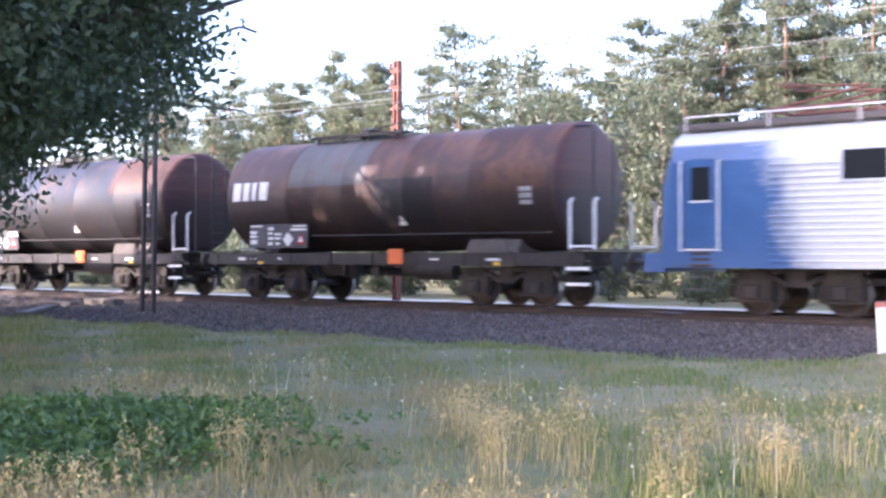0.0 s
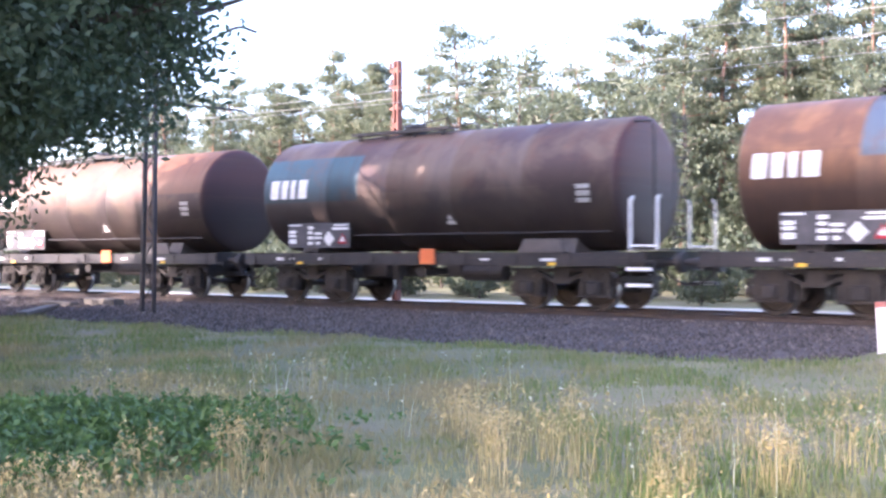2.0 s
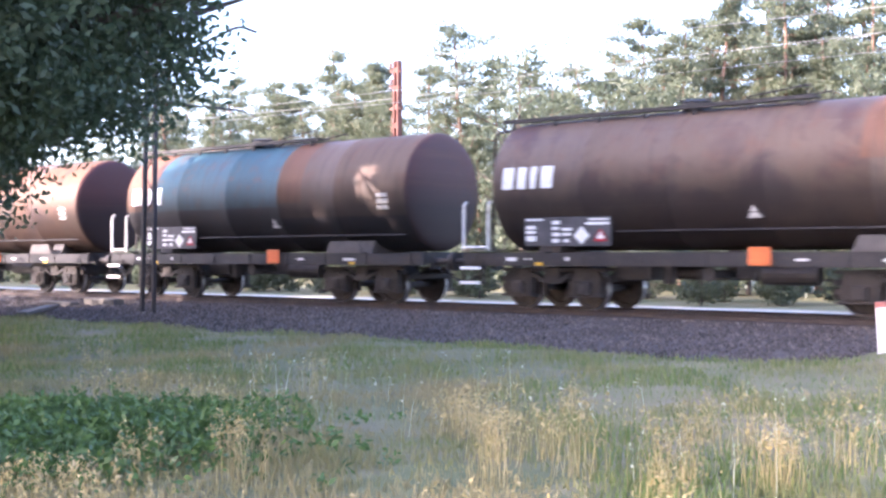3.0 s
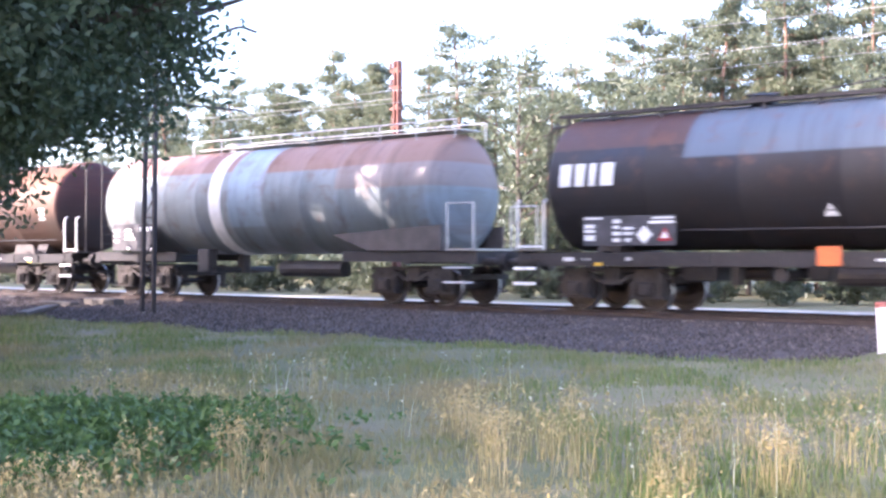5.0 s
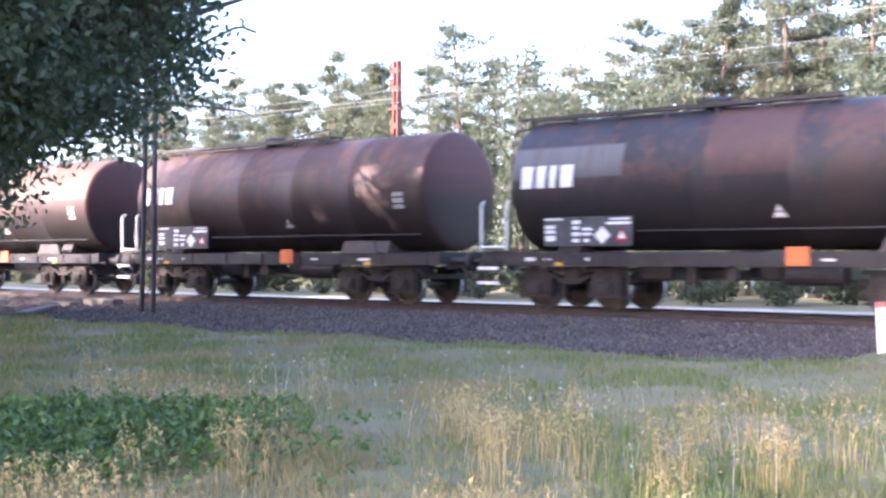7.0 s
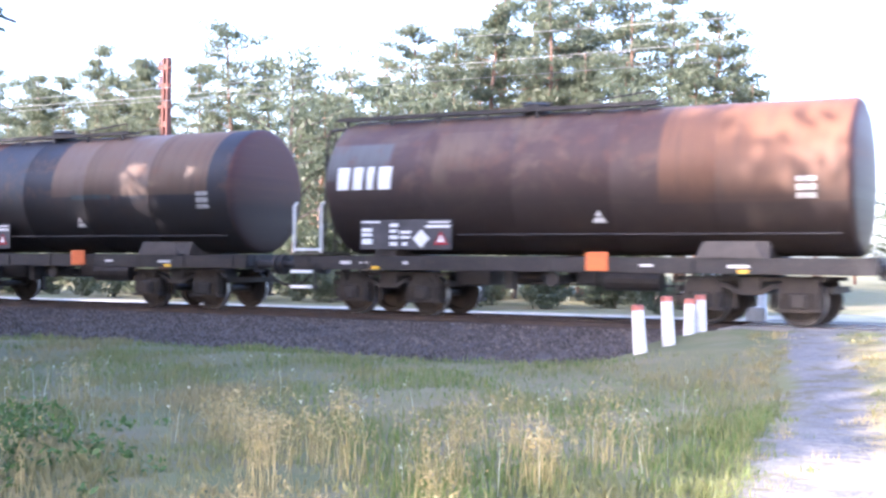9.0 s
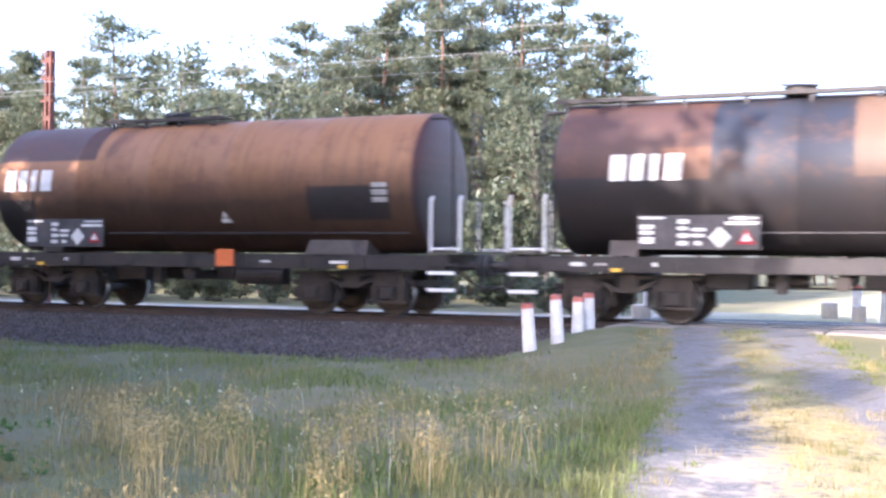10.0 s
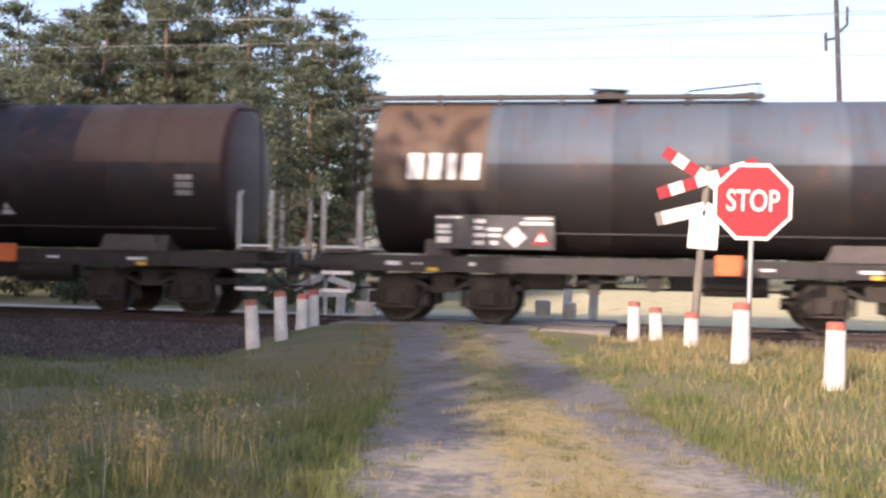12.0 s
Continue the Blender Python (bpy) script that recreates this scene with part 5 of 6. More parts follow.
def stop_sign():
    x, y = 1.1, 15.6
    w = tagged(new("stop_sign"), "red octagonal stop sign with white border on a grey pole", "road sign")
    w.matrix_basis = pose(x, y, 0.0, 0, 1.0, -3)
    bm = bmesh.new()
    rod(bm, (0, 0, -0.3), (0, 0, 2.5), 0.034, seg=12)
    part("pole", bm, M["galv"], w)
    zc = 2.37
    bm = bmesh.new()
    octagon(bm, 0.48, -0.05, 0.01, zc)
    face = part("border", bm, M["white"], w, "white border")
    bm = bmesh.new()
    octagon(bm, 0.437, -0.056, 0.008, zc)
    part("red_face", bm, M["red"], w, "red sign face")
    text_mesh("STOP", 0.33, "lettering", M["white"], w, pose(0, -0.06, zc, 90, 0, 0) @ Matrix.Diagonal((0.82, 1.15, 1, 1)))
    bm = bmesh.new()
    octagon(bm, 0.46, -0.039, 0.012, zc)
    for z in (zc - 0.2, zc + 0.1):
        box(bm, -0.06, 0.06, -0.04, 0.035, z, z + 0.04)
    part("back_plate", bm, M["galv"], w)


stop_sign()


def crossbuck():
    x, y = 0.49, 18.4
    w = tagged(new("crossbuck"), "leaning red and white level crossing cross with lower white arms", "road sign")
    w.matrix_basis = pose(x, y, 0.1, 0, 4.0, 0)
    w.scale = (1.22, 1.22, 1.22)
    bm = bmesh.new()
    rod(bm, (0, 0, -0.3), (0, 0, 2.42), 0.05, 0.045, 12)
    part("pole", bm, M["concrete"], w, "weathered grey pole")
    zc = 2.26
    for a, dy in ((29, 0.0), (-22, -0.024)):
        bm = bmesh.new()
        m = pose(0, -0.07 + dy, zc, 0, a, 0)
        box(bm, -0.62, 0.62, -0.01, 0.01, -0.07, 0.07, 0.0, m)
        arm = part("arm", bm, M["white"], w, "white arm with red bands")
        for x0, x1 in ((-0.62, -0.47), (-0.3, -0.14), (0.14, 0.3), (0.47, 0.62)):
            bm = bmesh.new()
            box(bm, x0, x1, -0.014, 0.014, -0.073, 0.073, 0.0, m)
            part("band", bm, M["red"], arm)
    for a, s in ((-18, -1), (20, 1)):
        bm = bmesh.new()
        m = pose(0, -0.06, zc - 0.36, 0, a, 0)
        box(bm, -0.6 if s < 0 else 0.0, 0.0 if s < 0 else 0.45, -0.01, 0.01, -0.08, 0.08, 0.0, m)
        arm = part("lower_arm", bm, M["white"], w, "white lower arm")
    bm = bmesh.new()
    box(bm, -0.6, -0.52, -0.014, 0.014, -0.08, 0.08, 0.0, pose(0, -0.06, zc - 0.36, 0, -18, 0))
    part("band", bm, M["concrete"], w)
    bm = bmesh.new()
    box(bm, -0.17, 0.19, -0.075, -0.06, zc - 0.86, zc - 0.46, 0.004)
    part("plate", bm, M["white"], w, "plain white plate under the cross")


crossbuck()


def far_side_signs():
    w = tagged(new("crossing_sign"), "white backs of crossing signs beyond the track", "road sign")
    x, y = -7.6, 27.0
    w.matrix_basis = pose(x, y, float(ground_z(x, y)), 0, 0, 12)
    bm = bmesh.new()
    rod(bm, (0, 0, -0.2), (0, 0, 1.4), 0.05, seg=10)
    part("pole", bm, M["post"], w)
    bm = bmesh.new()
    box(bm, -0.5, 0.5, -0.03, -0.01, 0.6, 0.75, 0, pose(0, 0, 0.3, 0, 18, 0))
    box(bm, -0.5, 0.5, -0.05, -0.03, 0.6, 0.75, 0, pose(0, 0, 0.3, 0, -22, 0))
    box(bm, -0.5, 0.5, -0.07, -0.05, 0.55, 0.68)
    part("board", bm, M["white"], w)
    for x, y, sx in ((-6.6, 26.9, 0.45), (-2.6, 27.5, 0.36), (-2.0, 27.7, 0.3)):
        bm = bmesh.new()
        box(bm, -sx / 2, sx / 2, -0.15, 0.15, -0.1, 0.3, 0.03)
        ob = part("kerb_block", bm, M["post"])
        ob.matrix_basis = pose(x, y, float(ground_z(x, y)) + 0.05, 0, 0, 5)
        tagged(ob, "whitewashed concrete block beside the crossing", "block", "blocks beyond the track")


far_side_signs()


def cable_trough():
    w = tagged(new("cable_trough"), "pale concrete slabs lying on the ballast beside the track", "concrete slab")
    for x0, x1, y0, y1, z0, z1 in ((-30.9, -29.4, 21.0, 21.35, 0.12, 0.33), (-32.6, -31.0, 20.6, 20.9, 0.1, 0.22)):
        bm = bmesh.new()
        box(bm, x0, x1, y0, y1, z0, z1, 0.02)
        part("slab", bm, M["oldslab"], w)
    bm = bmesh.new()
    box(bm, 0, 5.0, -0.15, 0.15, 0.0, 0.12, 0.02, pose(-31.2, 20.2, 0.05, 0, 0, -42))
    part("slab", bm, M["oldslab"], w)


cable_trough()

# ================= trees =================
def tufts(rng, centres, radii, per, size, flat=0.6, slim=0.45):
    """Small leaf or needle sprays round clump centres: vertices and quads."""
    n = len(centres) * per
    c = np.repeat(centres, per, 0)
    r = np.repeat(radii, per)[:, None]
    d = rng.normal(size=(n, 3))
    d /= np.linalg.norm(d, axis=1, keepdims=True)
    p = c + d * r * rng.uniform(0.25, 1.0, (n, 1)) * np.array([1, 1, flat])
    a = rng.normal(size=(n, 3))
    a /= np.linalg.norm(a, axis=1, keepdims=True)
    b = np.cross(a, rng.normal(size=(n, 3)))
    b /= np.linalg.norm(b, axis=1, keepdims=True)
    s = size * rng.uniform(0.6, 1.4, (n, 1))
    v = np.stack([p - a * s, p + b * s * slim, p + a * s, p - b * s * slim], 1)
    f = np.arange(4 * n).reshape(n, 4)
    return v.reshape(-1, 3).tolist(), f.tolist()


def limbs(bm, rng, base, top, r, n, reach, lo, up=0.35):
    """A tapered, slightly bent trunk with limbs; returns the tips."""
    base, top = Vector(base), Vector(top)
    k = 6
    pts = [base.lerp(top, i / k) + Vector((rng.normal() * 0.02, rng.normal() * 0.02, 0)) * (top - base).length * (0 < i < k) * 0.5 for i in range(k + 1)]
    for i in range(k):
        rod(bm, pts[i], pts[i + 1], r * (1 - 0.8 * i / k), r * (1 - 0.8 * (i + 1) / k), 8, False)
    tips = []
    for i in range(n):
        f = lo + (0.97 - lo) * (i + rng.random()) / n
        p = base.lerp(top, f)
        a = i * 2.4 + rng.random()
        ln = reach(f) * rng.uniform(0.5, 1.3)
        q = p + Vector((math.cos(a) * ln, math.sin(a) * ln, ln * up * rng.uniform(0.3, 1.4)))
        mid = p.lerp(q, 0.5) + Vector((0, 0, -0.06 * ln))
        rr = max(0.02, r * (1 - 0.8 * f) * 0.5)
        rod(bm, p, mid, rr, rr * 0.7, 5, False)
        rod(bm, mid, q, rr * 0.7, rr * 0.3, 5, False)
        tips += [tuple(q), tuple(p.lerp(q, 0.65)), tuple(p.lerp(q, 0.38))]
    return tips


def tree_proto(kind, seed, H):
    rng = np.random.default_rng(seed)
    w = new({"pine": "pine_tree", "birch": "broadleaf_tree", "shrub": "shrub", "oak": "oak_tree"}[kind])
    bm = bmesh.new()
    if kind == "pine":
        tips = limbs(bm, rng, (0, 0, -0.3), (rng.normal() * 0.4, rng.normal() * 0.4, H * 0.97), 0.17, 34, lambda f: 0.3 + 3.1 * (1.02 - f) ** 0.55 * (0.7 + 0.3 * math.sin(13 * f + seed)), 0.2, 0.35)
        per, size, rad, flat, mat, bark = 78, 0.125, 0.78, 0.42, M["pine"], M["pinebark"]
    elif kind == "birch":
        tips = limbs(bm, rng, (0, 0, -0.3), (rng.normal() * 0.5, 0, H * 0.96), 0.15, 26, lambda f: 0.4 + 2.2 * math.sin(math.pi * min(1, (1.02 - f) / 0.85)), 0.2, 0.7)
        per, size, rad, flat, mat, bark = 66, 0.095, 0.75, 0.9, M["birch"], M["bark"]
    elif kind == "shrub":
        tips = limbs(bm, rng, (0, 0, -0.1), (0, 0, H * 0.9), 0.05, 14, lambda f: 0.9 * H * 0.4 + 0.2, 0.05, 0.8)
        per, size, rad, flat, mat, bark = 40, 0.1, 0.4, 0.8, M["birch"], M["bark"]
    else:
        tips = limbs(bm, rng, (0, 0, -0.3), (0.5, 0.3, H * 0.92), 0.38, 46, lambda f: 0.8 + 5.4 * math.sin(math.pi * min(1, (1.02 - f) / 0.98)) ** 0.7 * (0.4 + 0.6 * min(1, max(0, (f - 0.2) / 0.25))), 0.27, 0.2)
        tips = tips + [tuple(np.array(t) + rng.normal(size=3) * 0.9) for t in tips for _ in range(3)]
        fine_leaves = seed == 14
        n_fill = 460 if fine_leaves else 230
        d = rng.normal(size=(n_fill, 3))
        d /= np.linalg.norm(d, axis=1, keepdims=True)
        fill = d * rng.uniform(0.35, 1.0, (n_fill, 1)) ** 0.6 * np.array([6.2, 6.2, 4.6]) * (H / 12.0) + np.array([0.2, 0.1, H * 0.62])
        tips = tips + [tuple(p) for p in fill]
        tips = [p for p in tips if math.hypot(p[0], p[1]) < 6.5 * H / 12.0]
        if fine_leaves:      # a low hanging skirt on one side, lifting to the outer edge
            n_low = 190
            along, deep, up = rng.uniform(-1.5, 2.7, n_low), rng.uniform(-3.5, 3.0, n_low), rng.uniform(1.8, 5.2, n_low)
            tips += list(zip(along * 0.545 - deep * 0.84, along * 0.84 + deep * 0.545, up))
            n_out = 150
            along, deep, up = rng.uniform(1.4, 5.0, n_out), rng.uniform(-2.5, 2.5, n_out), rng.uniform(3.8, 9.0, n_out)
            tips += list(zip(along * 0.545 - deep * 0.84, along * 0.84 + deep * 0.545, up))

            def side_of(p):
                return p[0] * 0.545 + p[1] * 0.84
            tips = [p for p in tips if p[2] > np.interp(side_of(p), [1.0, 1.7, 2.3, 3.4, 5.0], [1.9, 2.2, 3.3, 3.6, 4.2]) and side_of(p) < 5.0]
        else:
            tips = [p for p in tips if p[2] > H * 0.13 + 0.22 * max(0.0, p[0] - 1.0)]
        per, size, rad, flat, mat, bark = (240 if fine_leaves else 27), (0.075 if fine_leaves else 0.27), 0.9, 0.85, M["oak"], M["bark"]
    part("trunk", bm, bark, w)
    v, f = tufts(rng, np.array(tips), rng.uniform(0.6, 1.3, len(tips)) * rad, per, size, flat, 0.27 if kind == "pine" else 0.45)
    me = soup("crown", v, f, mat)
    me.parent = w
    w["height"] = H
    return w


WORDS = {"pine": ("tall pine with reddish trunk and sunlit grey-green needles", "pine tree"), "birch": ("young broadleaf tree with light green leaves", "tree"),
         "shrub": ("low light green shrub beyond the track", "shrub"), "oak": ("broad oak with dense dark green leaves", "oak tree")}
POOL = {}


def plant(kind, x, y, height, rng, z=None, turn=None):
    pool = POOL.setdefault(kind, [])
    z = float(ground_z(x, y)) - 0.05 if z is None else z
    limit = {"pine": 6, "birch": 3, "shrub": 3, "oak": 2}[kind]
    base_h = {"pine": 13.0, "birch": 9.0, "shrub": 2.2, "oak": 12.0}[kind]
    s = height / base_h
    spin = rng.uniform(0, 360)
    turn = spin if turn is None else turn
    if len(pool) < limit:
        w = tree_proto(kind, 11 + 7 * len(pool) + len(kind), base_h)
        tagged(w, *WORDS[kind], {"pine": "pines behind the track", "birch": "broadleaf trees", "shrub": "shrubs behind the track", "oak": "oaks"}[kind])
        w.matrix_basis = pose(x, y, z, 0, 0, turn)
        w.scale = (s ** 0.8, s ** 0.8, s)
        pool.append(w)
        return w
    src = pool[-1] if kind == "oak" else pool[int(rng.integers(len(pool)))]
    w = copy_thing(src, pose(x, y, z, 0, 0, turn))
    w.scale = (s ** 0.8, s ** 0.8, s)
    return w


def forest():
    rng = np.random.default_rng(21)
    tall_left = [(-92.1, 74, 18.1), (-81.7, 70, 18.3), (-71.5, 66, 16.3), (-63.3, 62, 15.0), (-60.6, 62, 16.8), (-52.7, 58, 14.8), (-46.9, 56, 13.9), (-43.9, 56, 15.9),
                 (-43.1, 58, 14.1), (-42.2, 60, 12.0), (-41.5, 62, 12.4), (-31.8, 50, 11.5), (-33.9, 56, 12.7), (-29.7, 52, 13.7)]
    tall_right = [(-26.1, 48, 10.2), (-25.7, 50, 13.0), (-22.5, 47, 13.3), (-21.9, 50, 14.3), (-18.4, 46, 12.3), (-17.6, 49, 13.4), (-21.8, 44, 12.4), (-18.9, 44, 12.1),
                  (-18.6, 48, 13.8), (-15.1, 43, 11.2), (-14.5, 46, 12.6), (-12.6, 44, 11.3), (-11.8, 45, 10.0), (-10.8, 43, 8.2)]
    for x, y, h in tall_left + tall_right:
        plant("pine", x, y, h, rng)
    for k in range(30):
        x = -112 + 72 * (k + rng.random()) / 30
        plant("pine", x, 48 + 0.3 * max(0, -x - 30) + rng.uniform(2, 10), rng.uniform(9.5, 13.0) * (1 + 0.003 * max(0, -x - 40)), rng)
    for k in range(46):
        x = -110 + 97 * (k + rng.random()) / 46
        y = 42 + 0.32 * max(0, -x - 12) + rng.uniform(-3, 12)
        plant("pine" if rng.random() < 0.82 else "birch", x, y, rng.uniform(6.0, 9.0), rng)
    for k in range(5):
        plant("birch", -30 + 18 * (k + rng.random()) / 5, rng.uniform(38, 42), rng.uniform(5.5, 9.5), rng)
    for k in range(13):
        plant("pine", -80 + 31 * (k + rng.random()) / 13, rng.uniform(57, 67), rng.uniform(12.5, 15.5), rng)
    for k in range(14):
        plant("pine", -31 + 19 * (k + rng.random()) / 14, rng.uniform(42, 50), rng.uniform(8.5, 11.0), rng)
    for k in range(40):
        x = -90 + 78 * (k + rng.random()) / 40
        y = 37 + 0.25 * max(0, -x - 12) + rng.uniform(-2, 6)
        plant("shrub", x, y, rng.uniform(1.6, 3.6), rng)
    for k in range(84):
        x = -66 + 58 * (k + rng.random()) / 84
        plant("shrub", x, 31.9 + 0.05 * max(0, -x - 12) + rng.uniform(-0.8, 3.0), rng.uniform(0.8, 1.9), rng)
    for x, y, h in ((-4.0, 95, 10.5), (-16.0, 80, 9.9), (-14.2, 85, 9.2), (-12.0, 86, 7.5), (-7.5, 92, 6.5), (-1.5, 98, 5.5), (-5.5, 97, 7.0), (-9.5, 90, 7.0)):
        plant("pine", x, y, h, rng)
    for k in range(14):
        plant("shrub", -12 + 2.6 * k + rng.normal(), 88 + rng.uniform(-4, 8), rng.uniform(2.0, 4.5), rng)
    far = np.random.default_rng(77)
    for x, y, h in ((-8.6, 88, 6.0), (-6.8, 86, 5.2), (-5.2, 90, 6.6), (-3.4, 87, 5.4), (-1.8, 91, 5.8), (-10.2, 85, 6.4), (-4.4, 93, 8.0)):
        plant("birch", x, y, h, far)
    # oaks on the near side: one reaches into view, the others shade the meadow and the train
    shading = []
    plant("oak", -18.6, 8.7, 12.4, rng, turn=0.0)
    for x, y, h in ((-27.5, 5.5, 13.0), (-28.5, 9.0, 10.5), (-18.0, 1.5, 15.5), (-14.5, -7.5, 11.5), (-19.5, -5.0, 12.0), (-17.0, -13.0, 10.5), (-24.0, -2.0, 13.0)):
        shading.append(plant("oak", x, y, h, rng))
    # unseen shrubs on the track's near side, beyond the mast, added to shade ballast
    for x, y, h in ((-28.6, 12.6, 3.6), (-31.5, 13.2, 4.2), (-34.5, 12.8, 4.4), (-37.5, 13.4, 4.2), (-41.0, 13.0, 4.6), (-45.0, 13.2, 4.4), (-33.0, 11.0, 4.0), (-29.5, 10.6, 3.8)):
        tagged(plant("shrub", x, y, h, rng), "green shrub added out of view to shade the ballast", "shrub", "hedge shrubs")
    # small gaps in the crowns let the low sun through to the passing tanks
    bpy.context.view_layer.update()
    spots = [((-20.5, 3.4), 0.4), ((-20.13, 3.03), 0.45), ((-19.75, 2.62), 0.38), ((-18.8, 3.65), 0.14), ((-15.4, 2.9), 0.14), ((-22.3, 2.75), 0.2), ((-17.15, 3.15), 0.14)]
    way = np.array(sun_way)
    for w in shading:
        crown = [c for c in w.children if c.name.startswith("crown")][0]
        co = np.empty(len(crown.data.vertices) * 3)
        crown.data.vertices.foreach_get("co", co)
        m = np.array(crown.matrix_world)
        quads = co.reshape(-1, 4, 3)
        mid = quads.mean(1) @ m[:3, :3].T + m[:3, 3]
        cut = np.zeros(len(mid), bool)
        for (x, z), r in spots:
            d = mid - np.array([x, 22.2, z])
            cut |= np.linalg.norm(d - np.outer(d @ way, way), axis=1) < r + 0.16
        if cut.any():
            kept = quads[~cut]
            fresh = soup("crown", kept.reshape(-1, 3).tolist(), np.arange(4 * len(kept)).reshape(-1, 4).tolist(), M["oak"])
            fresh.parent = w
            bpy.data.objects.remove(crown)


forest()

# ================= grasses =================
def blades(name, rng, px, py, h, wide, material, lean=0.35, heads=False):
    n = len(px)
    z = ground_z(px, py) - 0.01
    a = rng.uniform(0, 2 * np.pi, n)
    la = rng.uniform(0, 2 * np.pi, n)
    side = np.stack([np.cos(a), np.sin(a), np.zeros(n)], -1) * wide[:, None]
    bend = np.stack([np.cos(la), np.sin(la), np.zeros(n)], -1) * (h * lean * rng.random(n))[:, None]
    base = np.stack([px, py, z], -1)
    up = np.stack([np.zeros(n), np.zeros(n), h], -1)
    mid, tip = base + up * 0.55 + bend * 0.35, base + up + bend
    v = np.stack([base - side, base + side, mid + side * 0.7, mid - side * 0.7, tip], 1).reshape(-1, 3)
    i = 5 * np.arange(n)[:, None]
    f = (i + np.array([0, 1, 2, 3])).tolist() + (i + np.array([3, 2, 4])).tolist()
    if heads:
        k = 6
        hv = tip[:, None] + rng.normal(size=(n, k, 3)) * np.array([0.012, 0.012, 0.04])
        hb = hv + rng.normal(size=(n, k, 3)) * 0.014
        hc = hv + rng.normal(size=(n, k, 3)) * 0.014
        tri = np.stack([hv, hb, hc], 2).reshape(-1, 3)
        f += (len(v) + np.arange(n * k * 3).reshape(-1, 3)).tolist()
        v = np.concatenate([v, tri])
    ob = soup(name, v.tolist(), f, material)
    return ob


def meadow():
    rng = np.random.default_rng(8)

    def spread(n, x0, x1, y0, y1, power=1.6):
        y = y0 + (y1 - y0) * rng.random(n) ** power
        return rng.uniform(x0, x1, n) * np.clip((y + 3) / (y1 + 3), 0.25, 1) , y

    px, py = spread(170000, -30, 9, 3.5, 17.4, 1.25)
    off = np.abs(px - road_x(py))
    clump = np.sin(px * 1.7 + 0.6 * py) * np.sin(py * 1.3 - px * 0.4) + 0.5 * np.sin(4.1 * px) * np.sin(3.7 * py)
    keep = (off > 1.3 + 0.25 * clump) | (off < 0.36 + 0.15 * clump)
    keep &= ~((py < 11.5) & (off < 1.9 + 0.5 * clump) & (clump < 0.35)) & (rng.random(len(px)) < 0.55 + 0.35 * clump)
    px, py, clump, off = px[keep], py[keep], clump[keep], off[keep]
    h = rng.uniform(0.04, 0.13, len(px)) * (1 + 0.5 * np.clip(clump, -0.6, 1)) * np.where(off < 0.6, 0.6, 1)
    ob = blades("meadow_grass", rng, px, py, h, rng.uniform(0.004, 0.011, len(px)), M["grass"], 0.8)
    tagged(ob, "short green and yellowing meadow grass", "grass", kind="stuff")
    px, py = spread(20000, -16, 5, 3.8, 11.0, 1.5)
    clump = np.sin(px * 1.1 + 2.0) * np.sin(py * 1.5 + px * 0.7) + 0.4 * rng.normal(size=len(px))
    keep = (clump > 1.1) & (np.abs(px - road_x(py)) > 2.2)
    px, py = px[keep], py[keep]
    ob = blades("dry_grass", rng, px, py, rng.uniform(0.15, 0.38, len(px)), rng.uniform(0.0015, 0.003, len(px)), M["straw"], 0.3, True)
    tagged(ob, "tall dry straw-coloured grass with seed heads", "grass", kind="stuff")
    # sunlit dry grass beside the track on the far side of the gravel road
    n = 30000
    px, py = rng.uniform(-1.0, 8, n), rng.uniform(7, 20.8, n)
    lump = np.sin(1.9 * px + 0.8 * py) * np.sin(1.5 * py - 0.6 * px + 1.0) + 0.45 * np.sin(4.7 * px) * np.sin(3.9 * py) + 0.3 * rng.normal(size=n)
    keep = (np.abs(px - road_x(py)) > 1.75 + 0.3 * lump) & (lump > -0.35)
    px, py, lump = px[keep], py[keep], lump[keep]
    ob = blades("yellow_grass", rng, px, py, rng.uniform(0.05, 0.17, len(px)) * (1 + 0.5 * np.clip(lump, 0, 1)), rng.uniform(0.003, 0.007, len(px)), M["straw"], 0.9)
    tagged(ob, "low bleached yellow grass beside the gravel track", "grass", kind="stuff")
    # sparse tufts in the middle and on the edges of the gravel track
    own = np.random.default_rng(31)
    n = 420
    ty = own.uniform(6.0, 21.0, n)
    side = own.choice([-1.35, -0.1, 0.0, 0.12, 1.3], n) + own.normal(size=n) * 0.17
    tx = road_x(ty) + side
    k = 26
    bx, by = np.repeat(tx, k) + 0.055 * own.normal(size=n * k), np.repeat(ty, k) + 0.055 * own.normal(size=n * k)
    hb = np.repeat(own.uniform(0.05, 0.14, n), k) * own.uniform(0.5, 1.1, n * k)
    dry = np.repeat(own.random(n) < 0.45, k)
    tagged(blades("track_grass", own, bx[~dry], by[~dry], hb[~dry], own.uniform(0.004, 0.009, int((~dry).sum())), M["grass"], 0.8), "low green tufts growing in the gravel track", "grass", kind="stuff")
    tagged(blades("track_straw", own, bx[dry], by[dry], hb[dry], own.uniform(0.002, 0.005, int(dry.sum())), M["straw"], 0.6), "dry yellow tufts growing in the gravel track", "grass", kind="stuff")
    # ragged green edges where the meadow creeps onto the track
    n = 260
    ty = own.uniform(6.0, 13.0, n)
    tx = road_x(ty) + own.choice([-1, 1], n) * (1.45 + np.abs(own.normal(size=n)) * 0.35)
    bx, by = np.repeat(tx, k) + 0.09 * own.normal(size=n * k), np.repeat(ty, k) + 0.09 * own.normal(size=n * k)
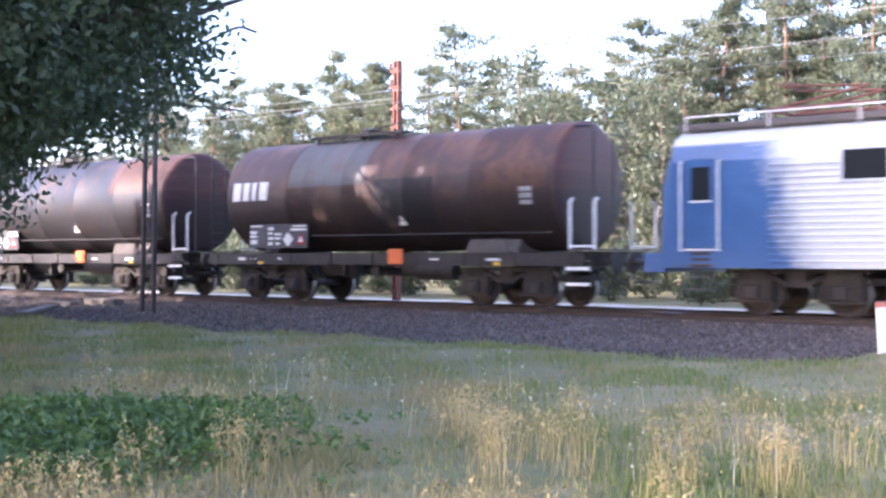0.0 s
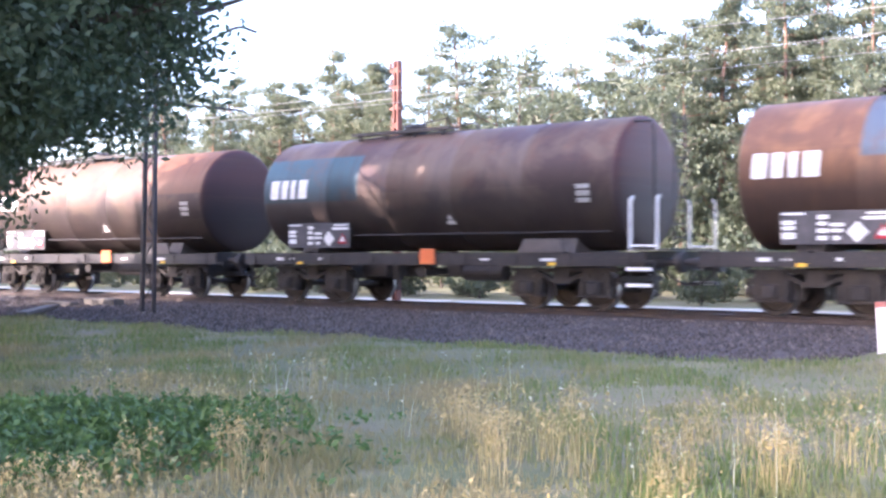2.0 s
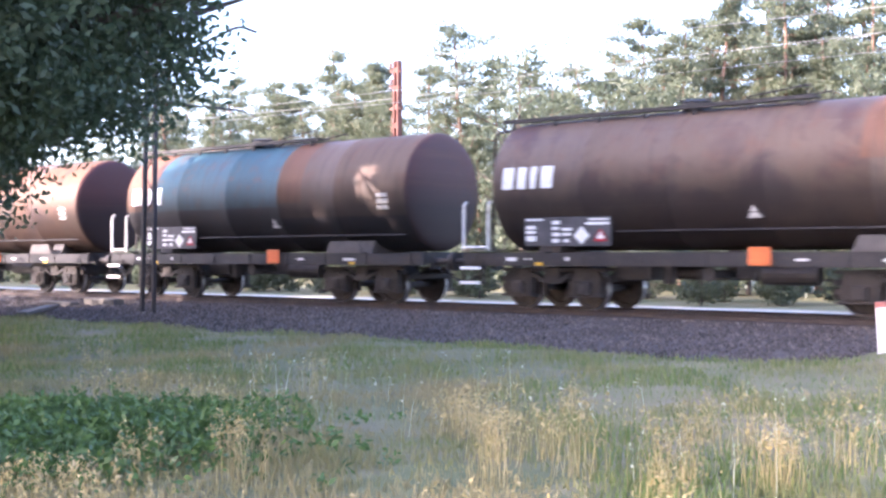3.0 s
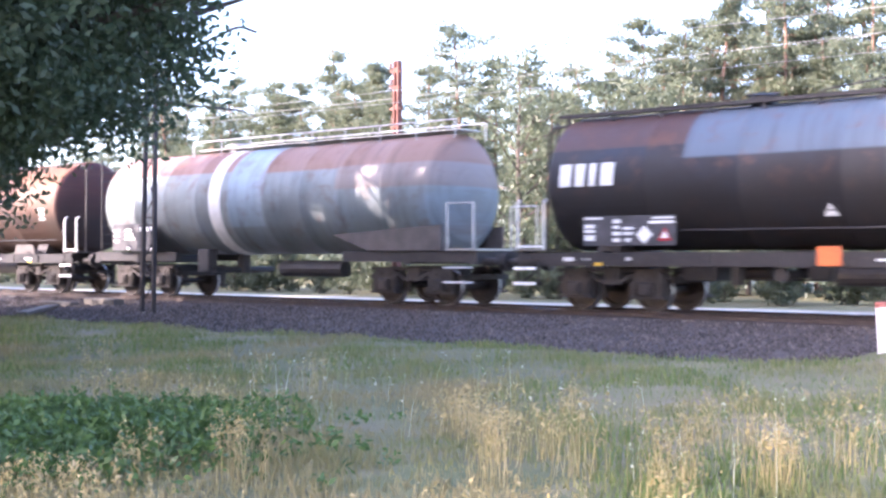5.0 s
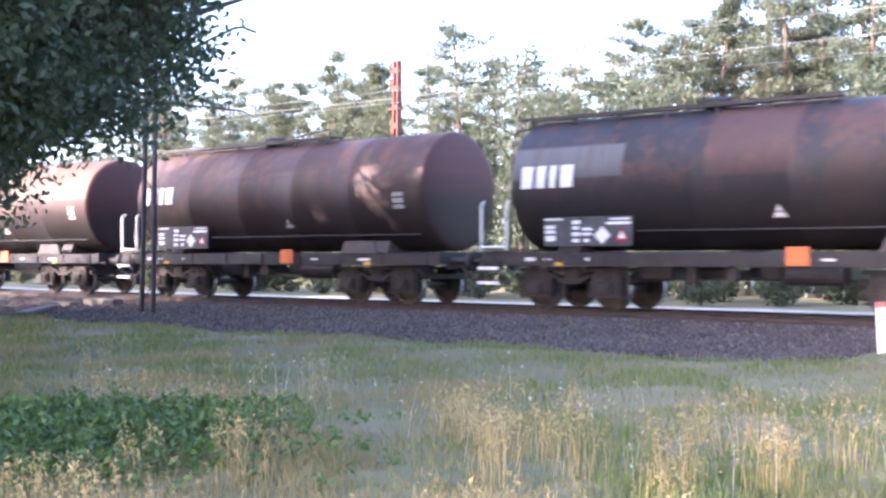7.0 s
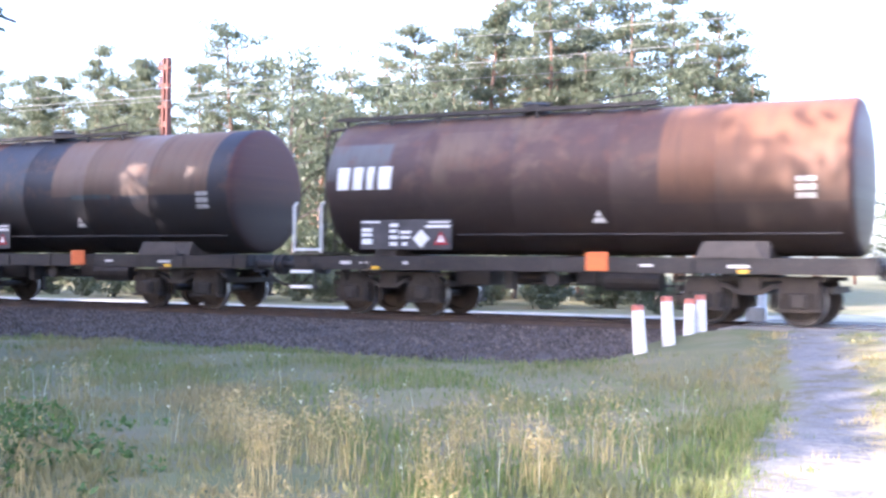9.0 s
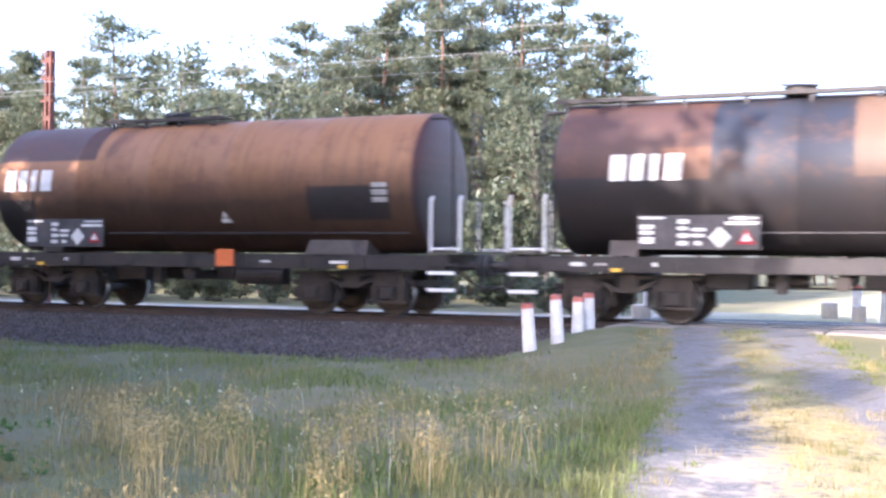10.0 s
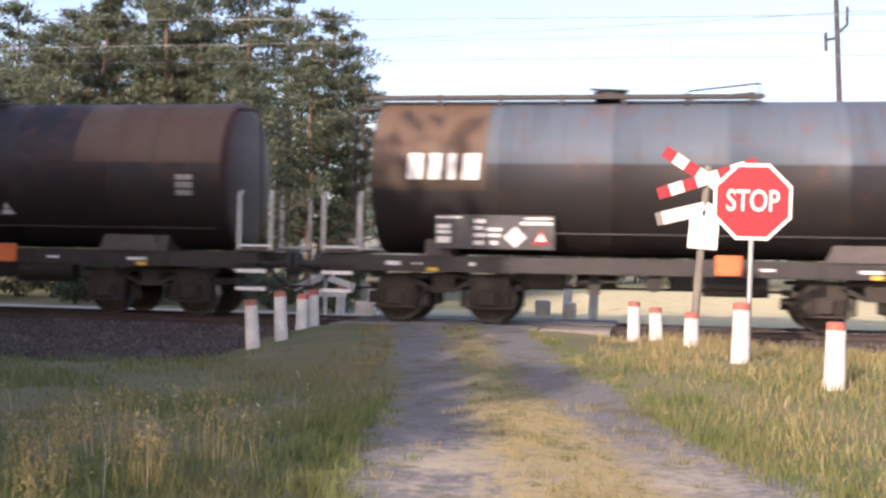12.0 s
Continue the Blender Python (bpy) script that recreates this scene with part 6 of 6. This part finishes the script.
    tagged(blades("edge_grass", own, bx, by, np.repeat(own.uniform(0.06, 0.16, n), k) * own.uniform(0.5, 1.1, n * k), own.uniform(0.004, 0.009, n * k), M["grass"], 0.8), "ragged green grass along the track edges", "grass", kind="stuff")
    # dry yellow patch between the ruts where the track widens
    n = 300
    ty = own.uniform(7.5, 12.5, n)
    tx = road_x(ty) + 0.12 + 0.36 * own.normal(size=n)
    bx, by = np.repeat(tx, k) + 0.07 * own.normal(size=n * k), np.repeat(ty, k) + 0.07 * own.normal(size=n * k)
    tagged(blades("dry_patch", own, bx, by, np.repeat(own.uniform(0.04, 0.12, n), k) * own.uniform(0.5, 1.1, n * k), own.uniform(0.002, 0.005, n * k), M["straw"], 0.8), "low straw-yellow grass between the wheel ruts", "grass", kind="stuff")
    # lush herbs
    n = 2000
    px, py = -8.9 + 1.0 * rng.normal(size=n), 5.75 + 0.75 * rng.normal(size=n)
    c = np.stack([px, py, ground_z(px, py) + rng.uniform(0.03, 0.22, n)], -1)
    v, f = tufts(rng, c, np.full(n, 0.12), 12, 0.035, 0.8)
    # single tussocks of tall straw in the foreground
    spots = [(-3.97, 7.3), (-4.6, 7.2), (-5.2, 7.6), (-9.9, 7.4), (-7.0, 5.2), (-6.2, 5.5), (-5.9, 7.9), (-6.6, 8.3), (-3.3, 7.6), (-4.9, 6.6)]
    spots += [(-10.5 + 9.0 * rng.random(), 6.0 + 4.0 * rng.random()) for _ in range(14)]
    spots = [(x, y) for x, y in spots if abs(x - float(road_x(y))) > 2.4]
    k = 38
    sx = np.concatenate([x + 0.1 * rng.normal(size=k) for x, y in spots])
    sy = np.concatenate([y + 0.1 * rng.normal(size=k) for x, y in spots])
    hh = np.repeat(rng.uniform(0.25, 0.55, len(spots)), k) * rng.uniform(0.5, 1.1, len(sx))
    tagged(blades("straw_tussocks", rng, sx, sy, hh, rng.uniform(0.002, 0.004, len(sx)), M["straw"], 0.35, True), "tall pale straw tussocks with seed heads", "grass", kind="stuff")
    # weeds with pale flower heads
    n2 = 90
    wx, wy = -11 + 9 * rng.random(n2), 6.8 + 5 * rng.random(n2)
    off = np.abs(wx - road_x(wy)) > 2.0
    wx, wy, n2 = wx[off], wy[off], int(off.sum())
    tagged(blades("flowering_weeds", rng, wx, wy, rng.uniform(0.25, 0.5, n2), rng.uniform(0.002, 0.004, n2), M["weed"], 0.3, True), "thin weeds with pale flower heads", "weeds", kind="stuff")
    tagged(soup("green_herbs", v, f, M["herb"]), "lush low green herbs in the meadow", "herbs", kind="stuff")


meadow()


# ================= what moves =================
def motions():
    spin = [(k / 30, math.degrees(SPEED * k / 30 / 0.46) % 360) for k in range(361)]
    for w, x0 in train:
        for wheel in [c for c in w.children_recursive if c.name.startswith("wheelset")]:
            x, y, z = wheel.location
            walk(wheel, [(t, pose(x, y, z, 0, a, 0)) for t, a in spin])
        walk(w, [(t, pose(x0 + SPEED * t + slip, TRACK_Y, RAIL_Z)) for t, slip in RUN])


motions()
